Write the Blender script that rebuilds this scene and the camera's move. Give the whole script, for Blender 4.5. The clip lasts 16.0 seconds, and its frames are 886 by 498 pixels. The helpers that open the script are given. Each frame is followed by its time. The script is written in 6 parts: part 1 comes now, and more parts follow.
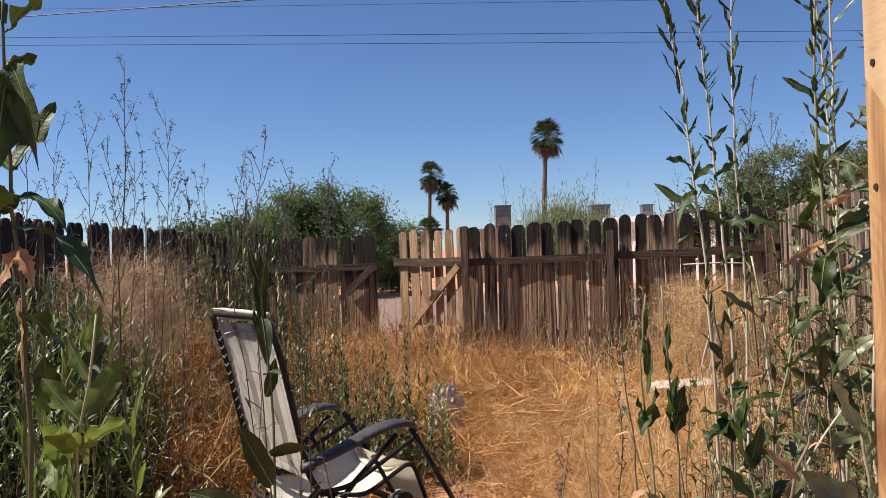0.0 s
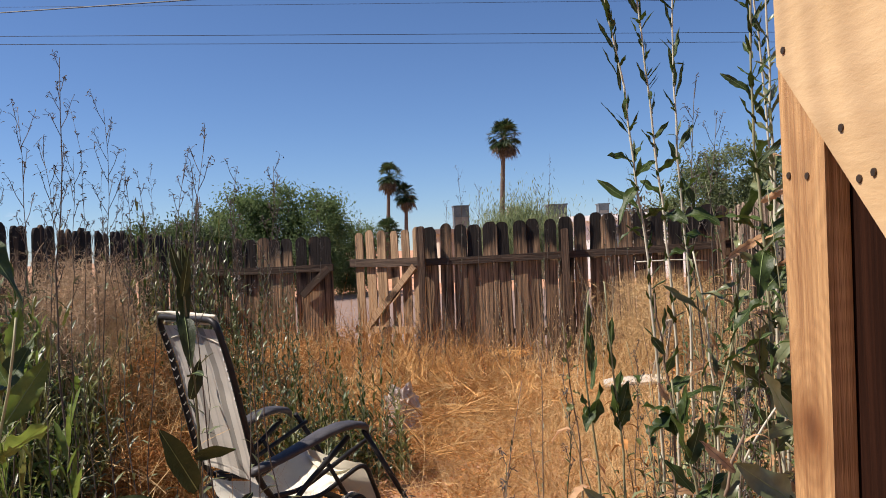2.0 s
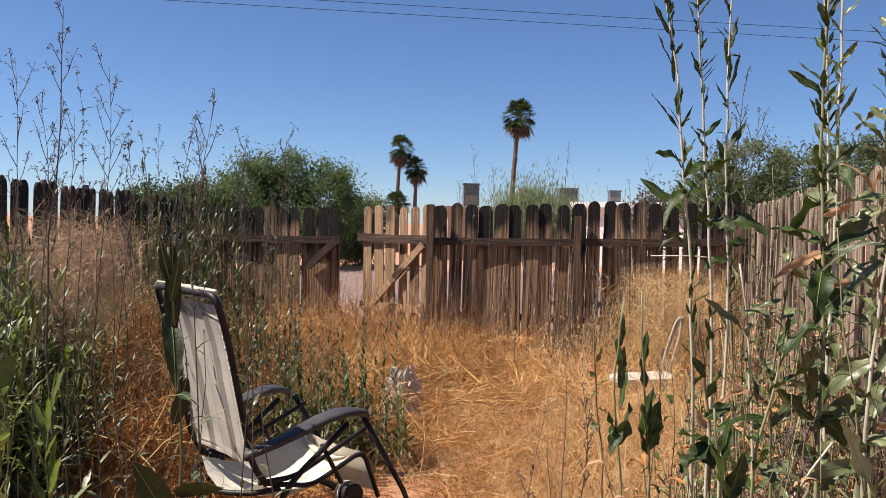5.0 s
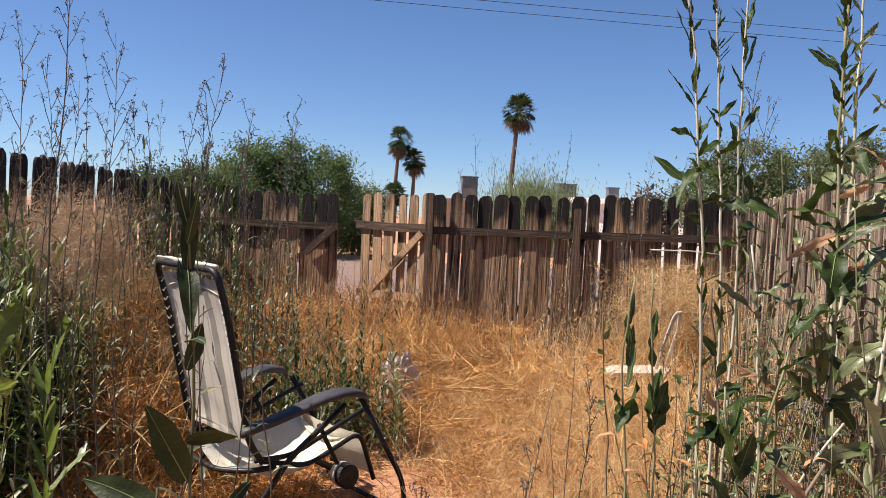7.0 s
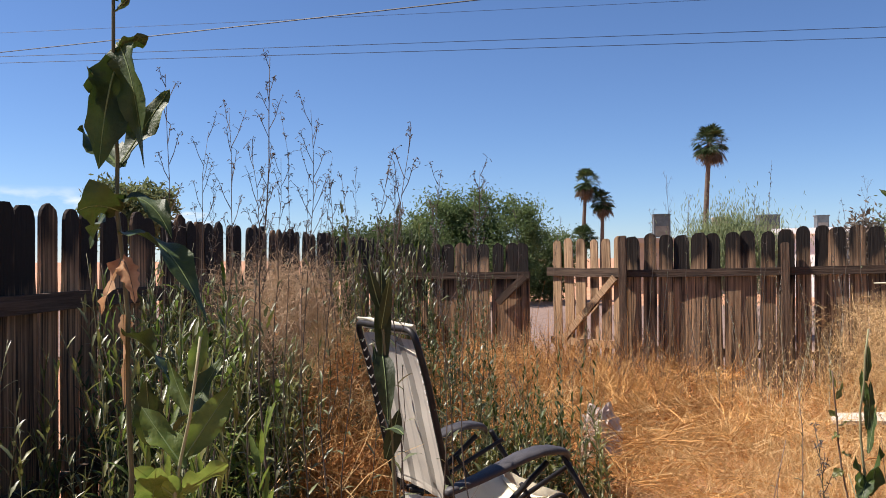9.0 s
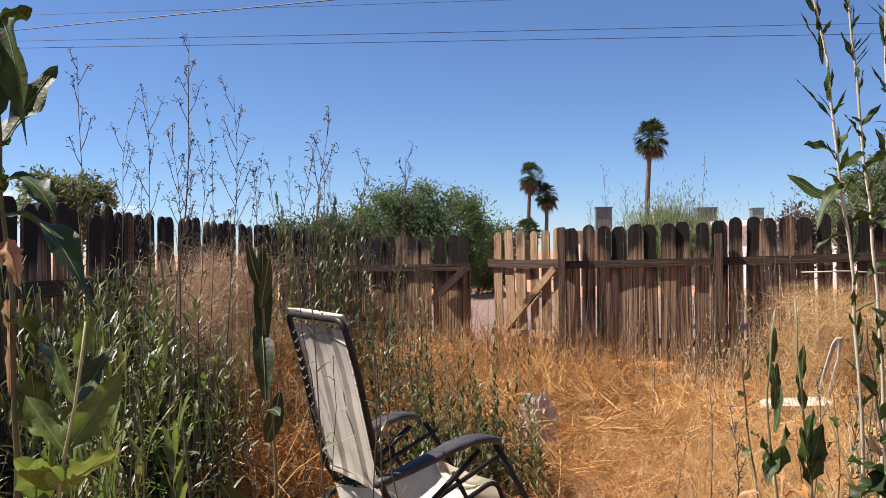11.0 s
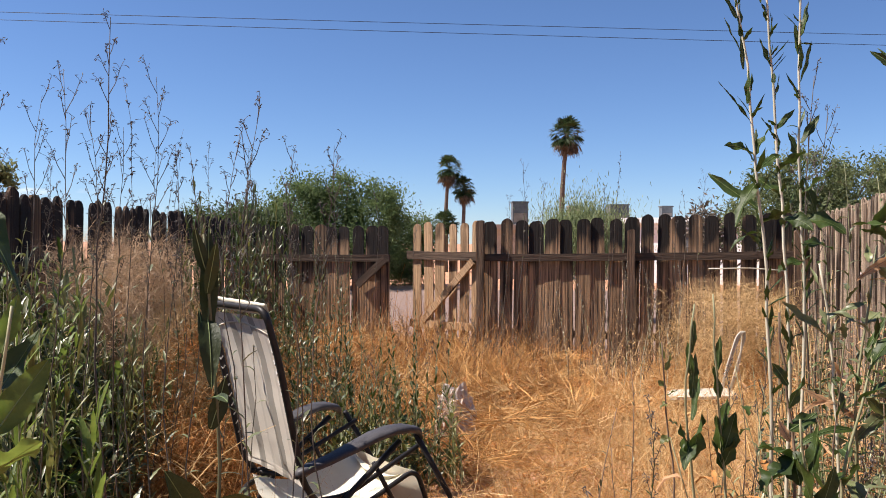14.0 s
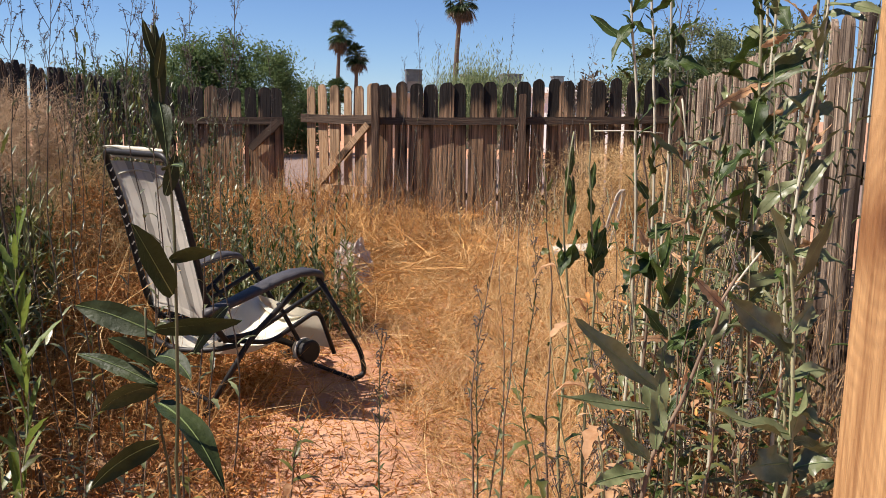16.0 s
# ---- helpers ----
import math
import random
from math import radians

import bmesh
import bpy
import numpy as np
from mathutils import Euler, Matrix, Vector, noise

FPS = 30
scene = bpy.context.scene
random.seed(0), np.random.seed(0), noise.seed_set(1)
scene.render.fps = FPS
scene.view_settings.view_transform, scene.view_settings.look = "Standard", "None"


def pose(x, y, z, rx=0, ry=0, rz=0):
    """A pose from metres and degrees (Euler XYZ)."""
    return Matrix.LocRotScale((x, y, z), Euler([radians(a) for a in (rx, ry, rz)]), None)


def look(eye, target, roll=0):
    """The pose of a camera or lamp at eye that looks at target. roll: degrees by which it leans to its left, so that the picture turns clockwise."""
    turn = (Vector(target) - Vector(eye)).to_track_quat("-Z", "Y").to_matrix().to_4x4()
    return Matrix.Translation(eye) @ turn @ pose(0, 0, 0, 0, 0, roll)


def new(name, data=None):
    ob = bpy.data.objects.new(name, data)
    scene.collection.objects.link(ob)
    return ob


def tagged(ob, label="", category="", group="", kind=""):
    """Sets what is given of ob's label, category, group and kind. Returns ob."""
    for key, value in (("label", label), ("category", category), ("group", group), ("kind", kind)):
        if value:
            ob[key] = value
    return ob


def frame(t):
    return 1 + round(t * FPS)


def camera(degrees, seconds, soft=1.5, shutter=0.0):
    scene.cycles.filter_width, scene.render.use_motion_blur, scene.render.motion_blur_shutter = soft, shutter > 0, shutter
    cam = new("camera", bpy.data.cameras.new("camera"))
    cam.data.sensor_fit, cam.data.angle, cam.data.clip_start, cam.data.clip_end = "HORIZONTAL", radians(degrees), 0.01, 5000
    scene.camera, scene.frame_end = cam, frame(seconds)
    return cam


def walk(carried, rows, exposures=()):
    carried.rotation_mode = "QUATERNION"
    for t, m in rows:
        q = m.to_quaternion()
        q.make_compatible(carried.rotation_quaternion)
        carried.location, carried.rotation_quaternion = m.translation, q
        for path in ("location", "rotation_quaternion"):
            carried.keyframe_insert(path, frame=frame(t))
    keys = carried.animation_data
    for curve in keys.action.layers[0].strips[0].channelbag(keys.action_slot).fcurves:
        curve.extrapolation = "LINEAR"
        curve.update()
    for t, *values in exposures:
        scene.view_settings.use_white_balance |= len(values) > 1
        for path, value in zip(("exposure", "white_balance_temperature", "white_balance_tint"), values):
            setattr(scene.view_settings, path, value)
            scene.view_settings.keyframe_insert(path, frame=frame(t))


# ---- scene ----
cam = camera(57.0, 16.0, soft=0.9)
PATH = [
    (0, (0.005, -0.261, 1.382), (0.071, 1.738, 1.383), -1.8),
    (0.5, (0.022, -0.232, 1.383), (0.123, 1.765, 1.383), -2.7),
    (1, (0.041, -0.229, 1.375), (0.176, 1.766, 1.366), -3.4),
    (1.5, (0.052, -0.232, 1.372), (0.214, 1.762, 1.36), -3.1),
    (2, (0.046, -0.245, 1.374), (0.211, 1.749, 1.373), -2.4),
    (2.5, (0.041, -0.216, 1.365), (0.192, 1.778, 1.381), -1.5),
    (3, (0.012, -0.15, 1.363), (0.159, 1.844, 1.371), 0.4),
    (5.5, (0.022, -0.052, 1.422), (0.172, 1.941, 1.357), 1.3),
    (6, (0.021, -0.039, 1.404), (0.183, 1.954, 1.341), 1.1),
    (6.5, (0.006, -0.05, 1.384), (0.158, 1.943, 1.314), 2.1),
    (7, (-0.006, -0.04, 1.367), (0.154, 1.952, 1.291), 2.9),
    (7.5, (-0.012, -0.02, 1.368), (0.139, 1.974, 1.31), 1.6),
    (8, (-0.021, -0.014, 1.386), (0.066, 1.984, 1.364), 0.9),
    (8.5, (-0.014, -0.01, 1.391), (-0.13, 1.987, 1.399), 0.4),
    (8.7, (-0.016, 0.005, 1.397), (-0.244, 1.992, 1.422), -0.1),
    (9.1, (-0.011, 0.015, 1.398), (-0.327, 1.99, 1.422), -0.5),
    (9.7, (0.008, 0.039, 1.393), (-0.345, 2.008, 1.413), -0.8),
    (10.3, (0.029, 0.061, 1.384), (-0.273, 2.038, 1.402), -0.8),
    (10.8, (0.044, 0.037, 1.386), (-0.186, 2.024, 1.4), -0.8),
    (11, (0.048, 0.041, 1.38), (-0.127, 2.034, 1.388), -0.7),
    (11.5, (0.034, 0.03, 1.382), (0.001, 2.03, 1.38), 0.3),
    (12, (0.017, 0.029, 1.386), (0.007, 2.029, 1.392), 0.8),
    (12.5, (0.019, 0.043, 1.383), (0.017, 2.043, 1.402), 0.4),
    (13, (0.019, 0.024, 1.386), (0.031, 2.023, 1.397), 0.6),
    (13.5, (0.019, 0.019, 1.383), (0.04, 2.019, 1.382), 0.5),
    (14, (0.015, 0.031, 1.377), (0.044, 2.03, 1.364), 0.4),
    (14.5, (0.009, 0.025, 1.371), (0.064, 2.024, 1.338), 0.7),
    (15, (0.009, -0.002, 1.347), (0.148, 1.992, 1.266), 0.4),
    (15.5, (0.004, -0.035, 1.307), (0.254, 1.944, 1.156), 0.4),
    (16, (-0.019, -0.148, 1.289), (0.27, 1.804, 0.967), 0.9),
]
walk(cam, [(t, look(eye, target, roll)) for t, eye, target, roll in PATH],
     exposures=((0, 0.66, 6550, 16), (2, 0.66, 6550, 16), (6, 0.76, 6550, 16), (8.5, 0.84, 6550, 16), (12.5, 0.9, 6550, 16), (14, 0.9, 6550, 16), (16, 0.78, 6550, 16)))

# ---- light ----
SUN_UP, SUN_SIDE, SUN_AHEAD = 52.0, -1.0, 0.02
world = bpy.data.worlds.new("sky")
scene.world = world
world.use_nodes = True
wn = world.node_tree.nodes
sky = wn.new("ShaderNodeTexSky")
sky.sky_type, sky.sun_disc = "NISHITA", False
sky.sun_elevation = radians(SUN_UP)
sky.sun_rotation = math.atan2(SUN_SIDE, SUN_AHEAD)
sky.altitude, sky.air_density, sky.dust_density, sky.ozone_density = 350, 0.85, 0.0, 9.0
wl = world.node_tree.links.new
w_at, w_xyz, w_map, w_noise, w_cut, w_low, w_high, w_mul, w_mul2, w_mix, w_abs, w_far, w_mul3 = (wn.new("ShaderNode" + k) for k in ("TexCoord", "SeparateXYZ", "Mapping", "TexNoise", "MapRange", "MapRange", "MapRange", "Math", "Math", "Mix", "Math", "MapRange", "Math"))
wl(w_at.outputs["Generated"], w_xyz.inputs[0])
wl(w_at.outputs["Generated"], w_map.inputs[0])
w_map.inputs["Location"].default_value, w_map.inputs["Scale"].default_value = (3.3, 1.7, 0.4), (9, 9, 26)
wl(w_map.outputs[0], w_noise.inputs["Vector"])
w_noise.inputs["Scale"].default_value, w_noise.inputs["Detail"].default_value = 1.0, 5
for node, lo, hi in ((w_cut, 0.50, 0.62), (w_low, 0.03, 0.05), (w_high, 0.085, 0.06)):
    node.inputs[1].default_value, node.inputs[2].default_value = lo, hi
wl(w_noise.outputs[0], w_cut.inputs[0])
wl(w_xyz.outputs["Z"], w_low.inputs[0])
wl(w_xyz.outputs["Z"], w_high.inputs[0])
w_abs.operation, w_abs.inputs[1].default_value = "MULTIPLY", -1.0
wl(w_xyz.outputs["X"], w_abs.inputs[0])
wl(w_abs.outputs[0], w_far.inputs[0])
w_far.inputs[1].default_value, w_far.inputs[2].default_value = 0.37, 0.42
for node in (w_mul, w_mul2, w_mul3):
    node.operation = "MULTIPLY"
wl(w_low.outputs[0], w_mul.inputs[0])
wl(w_high.outputs[0], w_mul.inputs[1])
wl(w_mul.outputs[0], w_mul2.inputs[0])
wl(w_cut.outputs[0], w_mul2.inputs[1])
w_mix.data_type = "RGBA"
wl(w_mul2.outputs[0], w_mul3.inputs[0])
wl(w_far.outputs[0], w_mul3.inputs[1])
wl(w_mul3.outputs[0], w_mix.inputs["Factor"])
wl(sky.outputs[0], w_mix.inputs["A"])
w_mix.inputs["B"].default_value = (10, 10, 10, 1)
wl(w_mix.outputs["Result"], wn["Background"].inputs[0])
wn["Background"].inputs[1].default_value = 0.071

sun = new("sun", bpy.data.lights.new("sun", "SUN"))
sun.data.energy, sun.data.angle, sun.data.color = 5.0, radians(0.55), (1.0, 0.94, 0.85)
sun.matrix_world = look((SUN_SIDE * 40, SUN_AHEAD * 40, 40 * math.tan(radians(SUN_UP))), (0, 0, 0))

# ---- materials ----


def surface(name, dark, light, scale=8.0, rough=0.8, bump=0.3, stretch=(1, 1, 1), fine=60.0, vary=0.25, metal=0.0, clear=0.0, stain=None, heads=False, gloss=0.25, edge=(0.1, 1.0)):
    """Two scales of colour variation, relief and a shade of its own for each piece. clear: share of light let through."""
    m = bpy.data.materials.new(name)
    m.use_nodes = True
    n, link = m.node_tree.nodes, m.node_tree.links.new
    bsdf = n["Principled BSDF"]
    coord, place = n.new("ShaderNodeTexCoord"), n.new("ShaderNodeMapping")
    place.inputs["Scale"].default_value = stretch
    info, island = n.new("ShaderNodeObjectInfo"), n.new("ShaderNodeNewGeometry")
    shift = n.new("ShaderNodeVectorMath")
    shift.operation = "MULTIPLY_ADD"
    link(info.outputs["Random"], shift.inputs[0])
    shift.inputs[1].default_value = (37, 17, 53)
    link(coord.outputs["Object"], shift.inputs[2])
    link(shift.outputs[0], place.inputs[0])
    big, small = n.new("ShaderNodeTexNoise"), n.new("ShaderNodeTexNoise")
    for tex, s, d in ((big, scale, 4), (small, fine, 6)):
        tex.inputs["Scale"].default_value, tex.inputs["Detail"].default_value = s, d
        tex.inputs["Roughness"].default_value = 0.65
        link(place.outputs[0], tex.inputs["Vector"])
    mix = n.new("ShaderNodeMix")
    mix.data_type = "RGBA"
    mix.inputs["A"].default_value, mix.inputs["B"].default_value = (*dark, 1), (*light, 1)
    add = n.new("ShaderNodeMath")
    add.operation = "MULTIPLY_ADD"
    link(small.outputs[0], add.inputs[0])
    add.inputs[1].default_value = 0.6
    half = n.new("ShaderNodeMath")
    half.operation = "MULTIPLY_ADD"
    link(big.outputs[0], half.inputs[0])
    half.inputs[1].default_value, half.inputs[2].default_value = 1.5, -0.55
    link(half.outputs[0], add.inputs[2])
    ramp = n.new("ShaderNodeMapRange")
    ramp.inputs[1].default_value, ramp.inputs[2].default_value = edge
    link(add.outputs[0], ramp.inputs[0])
    link(ramp.outputs[0], mix.inputs["Factor"])
    colour = mix.outputs["Result"]
    if stain:
        blot = n.new("ShaderNodeTexNoise")
        blot.inputs["Scale"].default_value, blot.inputs["Detail"].default_value = stain[1], 3
        link(shift.outputs[0], blot.inputs["Vector"])
        cut = n.new("ShaderNodeMapRange")
        cut.inputs[1].default_value, cut.inputs[2].default_value = stain[2], stain[2] + 0.12
        link(blot.outputs[0], cut.inputs[0])
        if heads:
            # old board heads blackened by weather, ragged downwards
            up, lean_in = n.new("ShaderNodeSeparateXYZ"), n.new("ShaderNodeMath")
            link(coord.outputs["Object"], up.inputs[0])
            rise = n.new("ShaderNodeMapRange")
            rise.inputs[1].default_value, rise.inputs[2].default_value = 0.58, 0.9
            rise.inputs[3].default_value, rise.inputs[4].default_value = -0.08, 0.22
            link(up.outputs["Z"], rise.inputs[0])
            lean_in.operation = "ADD"
            link(blot.outputs[0], lean_in.inputs[0])
            link(rise.outputs[0], lean_in.inputs[1])
            streak = n.new("ShaderNodeMath")
            streak.operation = "MULTIPLY_ADD"
            link(small.outputs[0], streak.inputs[0])
            streak.inputs[1].default_value = 0.25
            link(lean_in.outputs[0], streak.inputs[2])
            cut.inputs[1].default_value, cut.inputs[2].default_value = 0.64, 0.80
            link(streak.outputs[0], cut.inputs[0])
        over = n.new("ShaderNodeMix")
        over.data_type = "RGBA"
        link(cut.outputs[0], over.inputs["Factor"])
        link(colour, over.inputs["A"])
        over.inputs["B"].default_value = (*stain[0], 1)
        colour = over.outputs["Result"]
    both = n.new("ShaderNodeMath")
    both.operation = "ADD"
    link(info.outputs["Random"], both.inputs[0])
    link(island.outputs["Random Per Island"], both.inputs[1])
    value = n.new("ShaderNodeMapRange")
    value.inputs[1].default_value, value.inputs[2].default_value = 0, 2
    value.inputs[3].default_value, value.inputs[4].default_value = 1 - vary, 1 + vary
    link(both.outputs[0], value.inputs[0])
    hsv = n.new("ShaderNodeHueSaturation")
    link(value.outputs[0], hsv.inputs["Value"])
    link(colour, hsv.inputs["Color"])
    link(hsv.outputs[0], bsdf.inputs["Base Color"])
    bsdf.inputs["Specular IOR Level"].default_value = gloss
    bsdf.inputs["Roughness"].default_value, bsdf.inputs["Metallic"].default_value = rough, metal
    if bump:
        relief = n.new("ShaderNodeBump")
        relief.inputs["Strength"].default_value, relief.inputs["Distance"].default_value = bump, 0.01
        link(add.outputs[0], relief.inputs["Height"])
        link(relief.outputs[0], bsdf.inputs["Normal"])
    if clear:
        glow, blend = n.new("ShaderNodeBsdfTranslucent"), n.new("ShaderNodeMixShader")
        link(hsv.outputs[0], glow.inputs[0])
        blend.inputs[0].default_value = clear
        link(bsdf.outputs[0], blend.inputs[1])
        link(glow.outputs[0], blend.inputs[2])
        link(blend.outputs[0], n["Material Output"].inputs[0])
    return m


M_SOIL = surface("soil", (0.35, 0.16, 0.085), (0.62, 0.36, 0.22), 1.7, 0.95, 0.8, fine=45, vary=0.0)
M_GRAVEL = surface("gravel", (0.11, 0.07, 0.055), (0.36, 0.26, 0.21), 9, 0.95, 1.0, fine=30, vary=0.0)
M_FENCE = surface("weathered_wood", (0.035, 0.025, 0.018), (0.56, 0.345, 0.19), 2.5, 0.9, 0.9, (20, 20, 0.45), 9, 0.55, stain=((0.022, 0.017, 0.014), 2.2, 0.50), heads=True, edge=(0.3, 0.78))
M_GATE = surface("gate_wood", (0.10, 0.052, 0.026), (0.66, 0.44, 0.25), 3.0, 0.85, 0.7, (20, 20, 0.6), 12, 0.3, stain=((0.05, 0.028, 0.016), 3.0, 0.58))
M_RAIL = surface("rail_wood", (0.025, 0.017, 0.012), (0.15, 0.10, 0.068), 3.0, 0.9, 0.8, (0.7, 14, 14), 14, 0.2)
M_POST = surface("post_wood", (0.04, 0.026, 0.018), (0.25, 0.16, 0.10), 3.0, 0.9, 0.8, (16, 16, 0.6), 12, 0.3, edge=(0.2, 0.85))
M_SIDE = surface("side_fence_wood", (0.045, 0.03, 0.02), (0.50, 0.375, 0.26), 3.0, 0.9, 0.8, (26, 26, 0.45), 8, 0.65, stain=((0.04, 0.026, 0.018), 3.0, 0.48), edge=(0.28, 0.8))
M_PINE = surface("pine_board", (0.17, 0.06, 0.018), (0.70, 0.43, 0.19), 1.5, 0.6, 0.5, (46, 46, 1.1), 7, 0.08, stain=((0.20, 0.08, 0.026), 5.0, 0.56))
M_PLY = surface("plywood", (0.44, 0.29, 0.14), (0.60, 0.43, 0.24), 3.0, 0.6, 0.2, (1, 0.8, 3), 25, 0.05, stain=((0.36, 0.22, 0.11), 6.0, 0.64))
# red-brown taken nearly to black: the boards' shade is put into the colour
M_SHADEBOARD = surface("shaded_red_brown_board", (0.007, 0.003, 0.002), (0.034, 0.013, 0.007), 1.0, 0.9, 0.5, (60, 60, 1.2), 4, 0.3, gloss=0.04)
M_SCREW = surface("dark_screw", (0.05, 0.035, 0.025), (0.12, 0.08, 0.05), 40, 0.5, 0.1, metal=0.6)
M_STRAW = surface("dry_straw", (0.17, 0.062, 0.013), (0.82, 0.48, 0.17), 2.2, 0.7, 0.0, fine=11, vary=0.62, clear=0.10)
M_PALE = surface("pale_straw", (0.46, 0.285, 0.11), (0.80, 0.57, 0.29), 2.0, 0.7, 0.0, fine=9, vary=0.35, clear=0.15)
M_TAN = surface("tan_chaff", (0.26, 0.14, 0.06), (0.62, 0.42, 0.22), 2.0, 0.8, 0.0, fine=9, vary=0.4, clear=0.12)
M_LITTER = surface("brown_litter", (0.13, 0.045, 0.013), (0.68, 0.32, 0.10), 3.0, 0.9, 0.0, fine=12, vary=0.65, clear=0.08)
M_FLUFF = surface("pale_fluff", (0.34, 0.215, 0.115), (0.76, 0.56, 0.36), 3.0, 0.8, 0.0, fine=9, vary=0.4, clear=0.2)
M_STALK = surface("dark_dry_stalk", (0.05, 0.042, 0.034), (0.17, 0.135, 0.10), 14.0, 0.75, 0.2, (1, 1, 0.3), 60, 0.3)
M_LEAF = surface("weed_leaf", (0.06, 0.07, 0.014), (0.25, 0.25, 0.075), 9.0, 0.4, 0.2, fine=50, vary=0.5, clear=0.36, gloss=0.42)
M_GREYLEAF = surface("grey_green_leaf", (0.05, 0.062, 0.022), (0.25, 0.265, 0.125), 8.0, 0.38, 0.2, fine=50, vary=0.6, clear=0.12, gloss=0.45)
M_BIGLEAF = surface("broad_leaf", (0.017, 0.034, 0.005), (0.065, 0.1, 0.018), 14.0, 0.5, 0.35, fine=70, vary=0.4, clear=0.25, gloss=0.42)
M_FRESH = surface("fresh_leaf", (0.065, 0.11, 0.016), (0.21, 0.28, 0.055), 14.0, 0.5, 0.35, fine=70, vary=0.35, clear=0.42, gloss=0.42)
# broad_leaf again, darkened in colour to stand for its shaded side
M_SHADELEAF = surface("shaded_leaf", (0.011, 0.019, 0.004), (0.042, 0.056, 0.015), 14.0, 0.5, 0.35, fine=70, vary=0.3, clear=0.08)
M_DEADLEAF = surface("withered_leaf", (0.30, 0.13, 0.05), (0.68, 0.46, 0.26), 12.0, 0.8, 0.3, fine=60, vary=0.3, clear=0.3)
M_RIB = surface("leaf_rib", (0.12, 0.17, 0.06), (0.23, 0.29, 0.12), 20.0, 0.5, 0.0, vary=0.1)
M_STEM = surface("green_stem", (0.16, 0.17, 0.08), (0.36, 0.34, 0.2), 14.0, 0.6, 0.2, (1, 1, 0.3), 60, 0.3)
M_DARKSTEM = surface("dark_green_stem", (0.05, 0.055, 0.025), (0.15, 0.145, 0.075), 14.0, 0.6, 0.2, (1, 1, 0.3), 60, 0.3)
M_PALESTEM = surface("pale_stem", (0.30, 0.28, 0.19), (0.66, 0.62, 0.48), 14.0, 0.6, 0.2, (1, 1, 0.3), 60, 0.25)
M_DRYSTEM = surface("dry_brown_stem", (0.09, 0.062, 0.042), (0.27, 0.19, 0.125), 14.0, 0.75, 0.2, (1, 1, 0.3), 60, 0.3)
M_SEED = surface("seed_heads", (0.07, 0.063, 0.056), (0.18, 0.16, 0.145), 30.0, 0.8, 0.0, vary=0.3)
M_TREE = surface("tree_foliage", (0.045, 0.078, 0.026), (0.175, 0.23, 0.085), 1.6, 0.6, 0.0, fine=4, vary=0.45, clear=0.42)
M_OLIVE = surface("olive_foliage", (0.09, 0.12, 0.05), (0.25, 0.285, 0.125), 0.8, 0.6, 0.0, fine=4, vary=0.45, clear=0.4)
M_LIME = surface("feathery_foliage", (0.15, 0.19, 0.085), (0.31, 0.345, 0.17), 0.8, 0.6, 0.0, fine=4, vary=0.3, clear=0.35)
M_BROWNTREE = surface("brown_foliage", (0.09, 0.075, 0.055), (0.2, 0.16, 0.12), 0.8, 0.7, 0.0, fine=4, vary=0.4, clear=0.2)
M_PALMTRUNK = surface("palm_trunk", (0.06, 0.048, 0.038), (0.17, 0.135, 0.105), 3, 0.9, 0.5, (1, 1, 3), 12, 0.1)
M_BARK = surface("bark", (0.10, 0.075, 0.055), (0.28, 0.22, 0.17), 5, 0.9, 0.6, (1, 1, 0.4), 30, 0.15)
M_PALM = surface("palm_frond", (0.025, 0.05, 0.018), (0.09, 0.135, 0.05), 1.5, 0.5, 0.0, fine=8, vary=0.4, clear=0.2)
M_SKIRT = surface("dead_palm_skirt", (0.06, 0.045, 0.03), (0.19, 0.15, 0.105), 2.0, 0.85, 0.0, fine=9, vary=0.35, clear=0.15)
M_TUBE = surface("black_tube", (0.012, 0.011, 0.011), (0.035, 0.032, 0.03), 20, 0.45, 0.05, vary=0.1, metal=0.0)
M_ARM = surface("grey_plastic", (0.035, 0.033, 0.034), (0.085, 0.08, 0.083), 18, 0.5, 0.15, fine=120, vary=0.05)
M_FABRIC = None
M_HEM = surface("cream_hem", (0.6, 0.55, 0.43), (0.78, 0.73, 0.6), 20, 0.8, 0.2, fine=300, vary=0.03, clear=0.25)
M_CORD = surface("cord", (0.35, 0.33, 0.3), (0.6, 0.58, 0.53), 60, 0.7, 0.0, vary=0.1)
M_WHITE = surface("white_plastic", (0.42, 0.38, 0.31), (0.68, 0.64, 0.55), 12, 0.55, 0.2, fine=70, vary=0.04)
M_BAG = surface("white_bag", (0.42, 0.32, 0.26), (0.82, 0.76, 0.69), 26, 0.7, 0.6, fine=80, vary=0.05, clear=0.1, stain=((0.45, 0.26, 0.17), 26.0, 0.56))
M_WALL = surface("white_house_paint", (0.78, 0.77, 0.74), (0.9, 0.89, 0.87), 1.5, 0.85, 0.1, fine=12, vary=0.03)
M_BEIGE = surface("beige_house_paint", (0.36, 0.30, 0.22), (0.52, 0.44, 0.34), 1.5, 0.85, 0.1, fine=12, vary=0.03)
M_COOLER = surface("grey_sheet_metal", (0.07, 0.075, 0.08), (0.16, 0.165, 0.17), 4, 0.55, 0.1, fine=20, vary=0.1)
M_WIRE = surface("black_wire", (0.01, 0.01, 0.012), (0.03, 0.03, 0.034), 5, 0.6, 0.0, vary=0.0)
M_ROOF = surface("roof_shingle", (0.16, 0.13, 0.11), (0.3, 0.25, 0.21), 4, 0.9, 0.3, fine=30, vary=0.05)


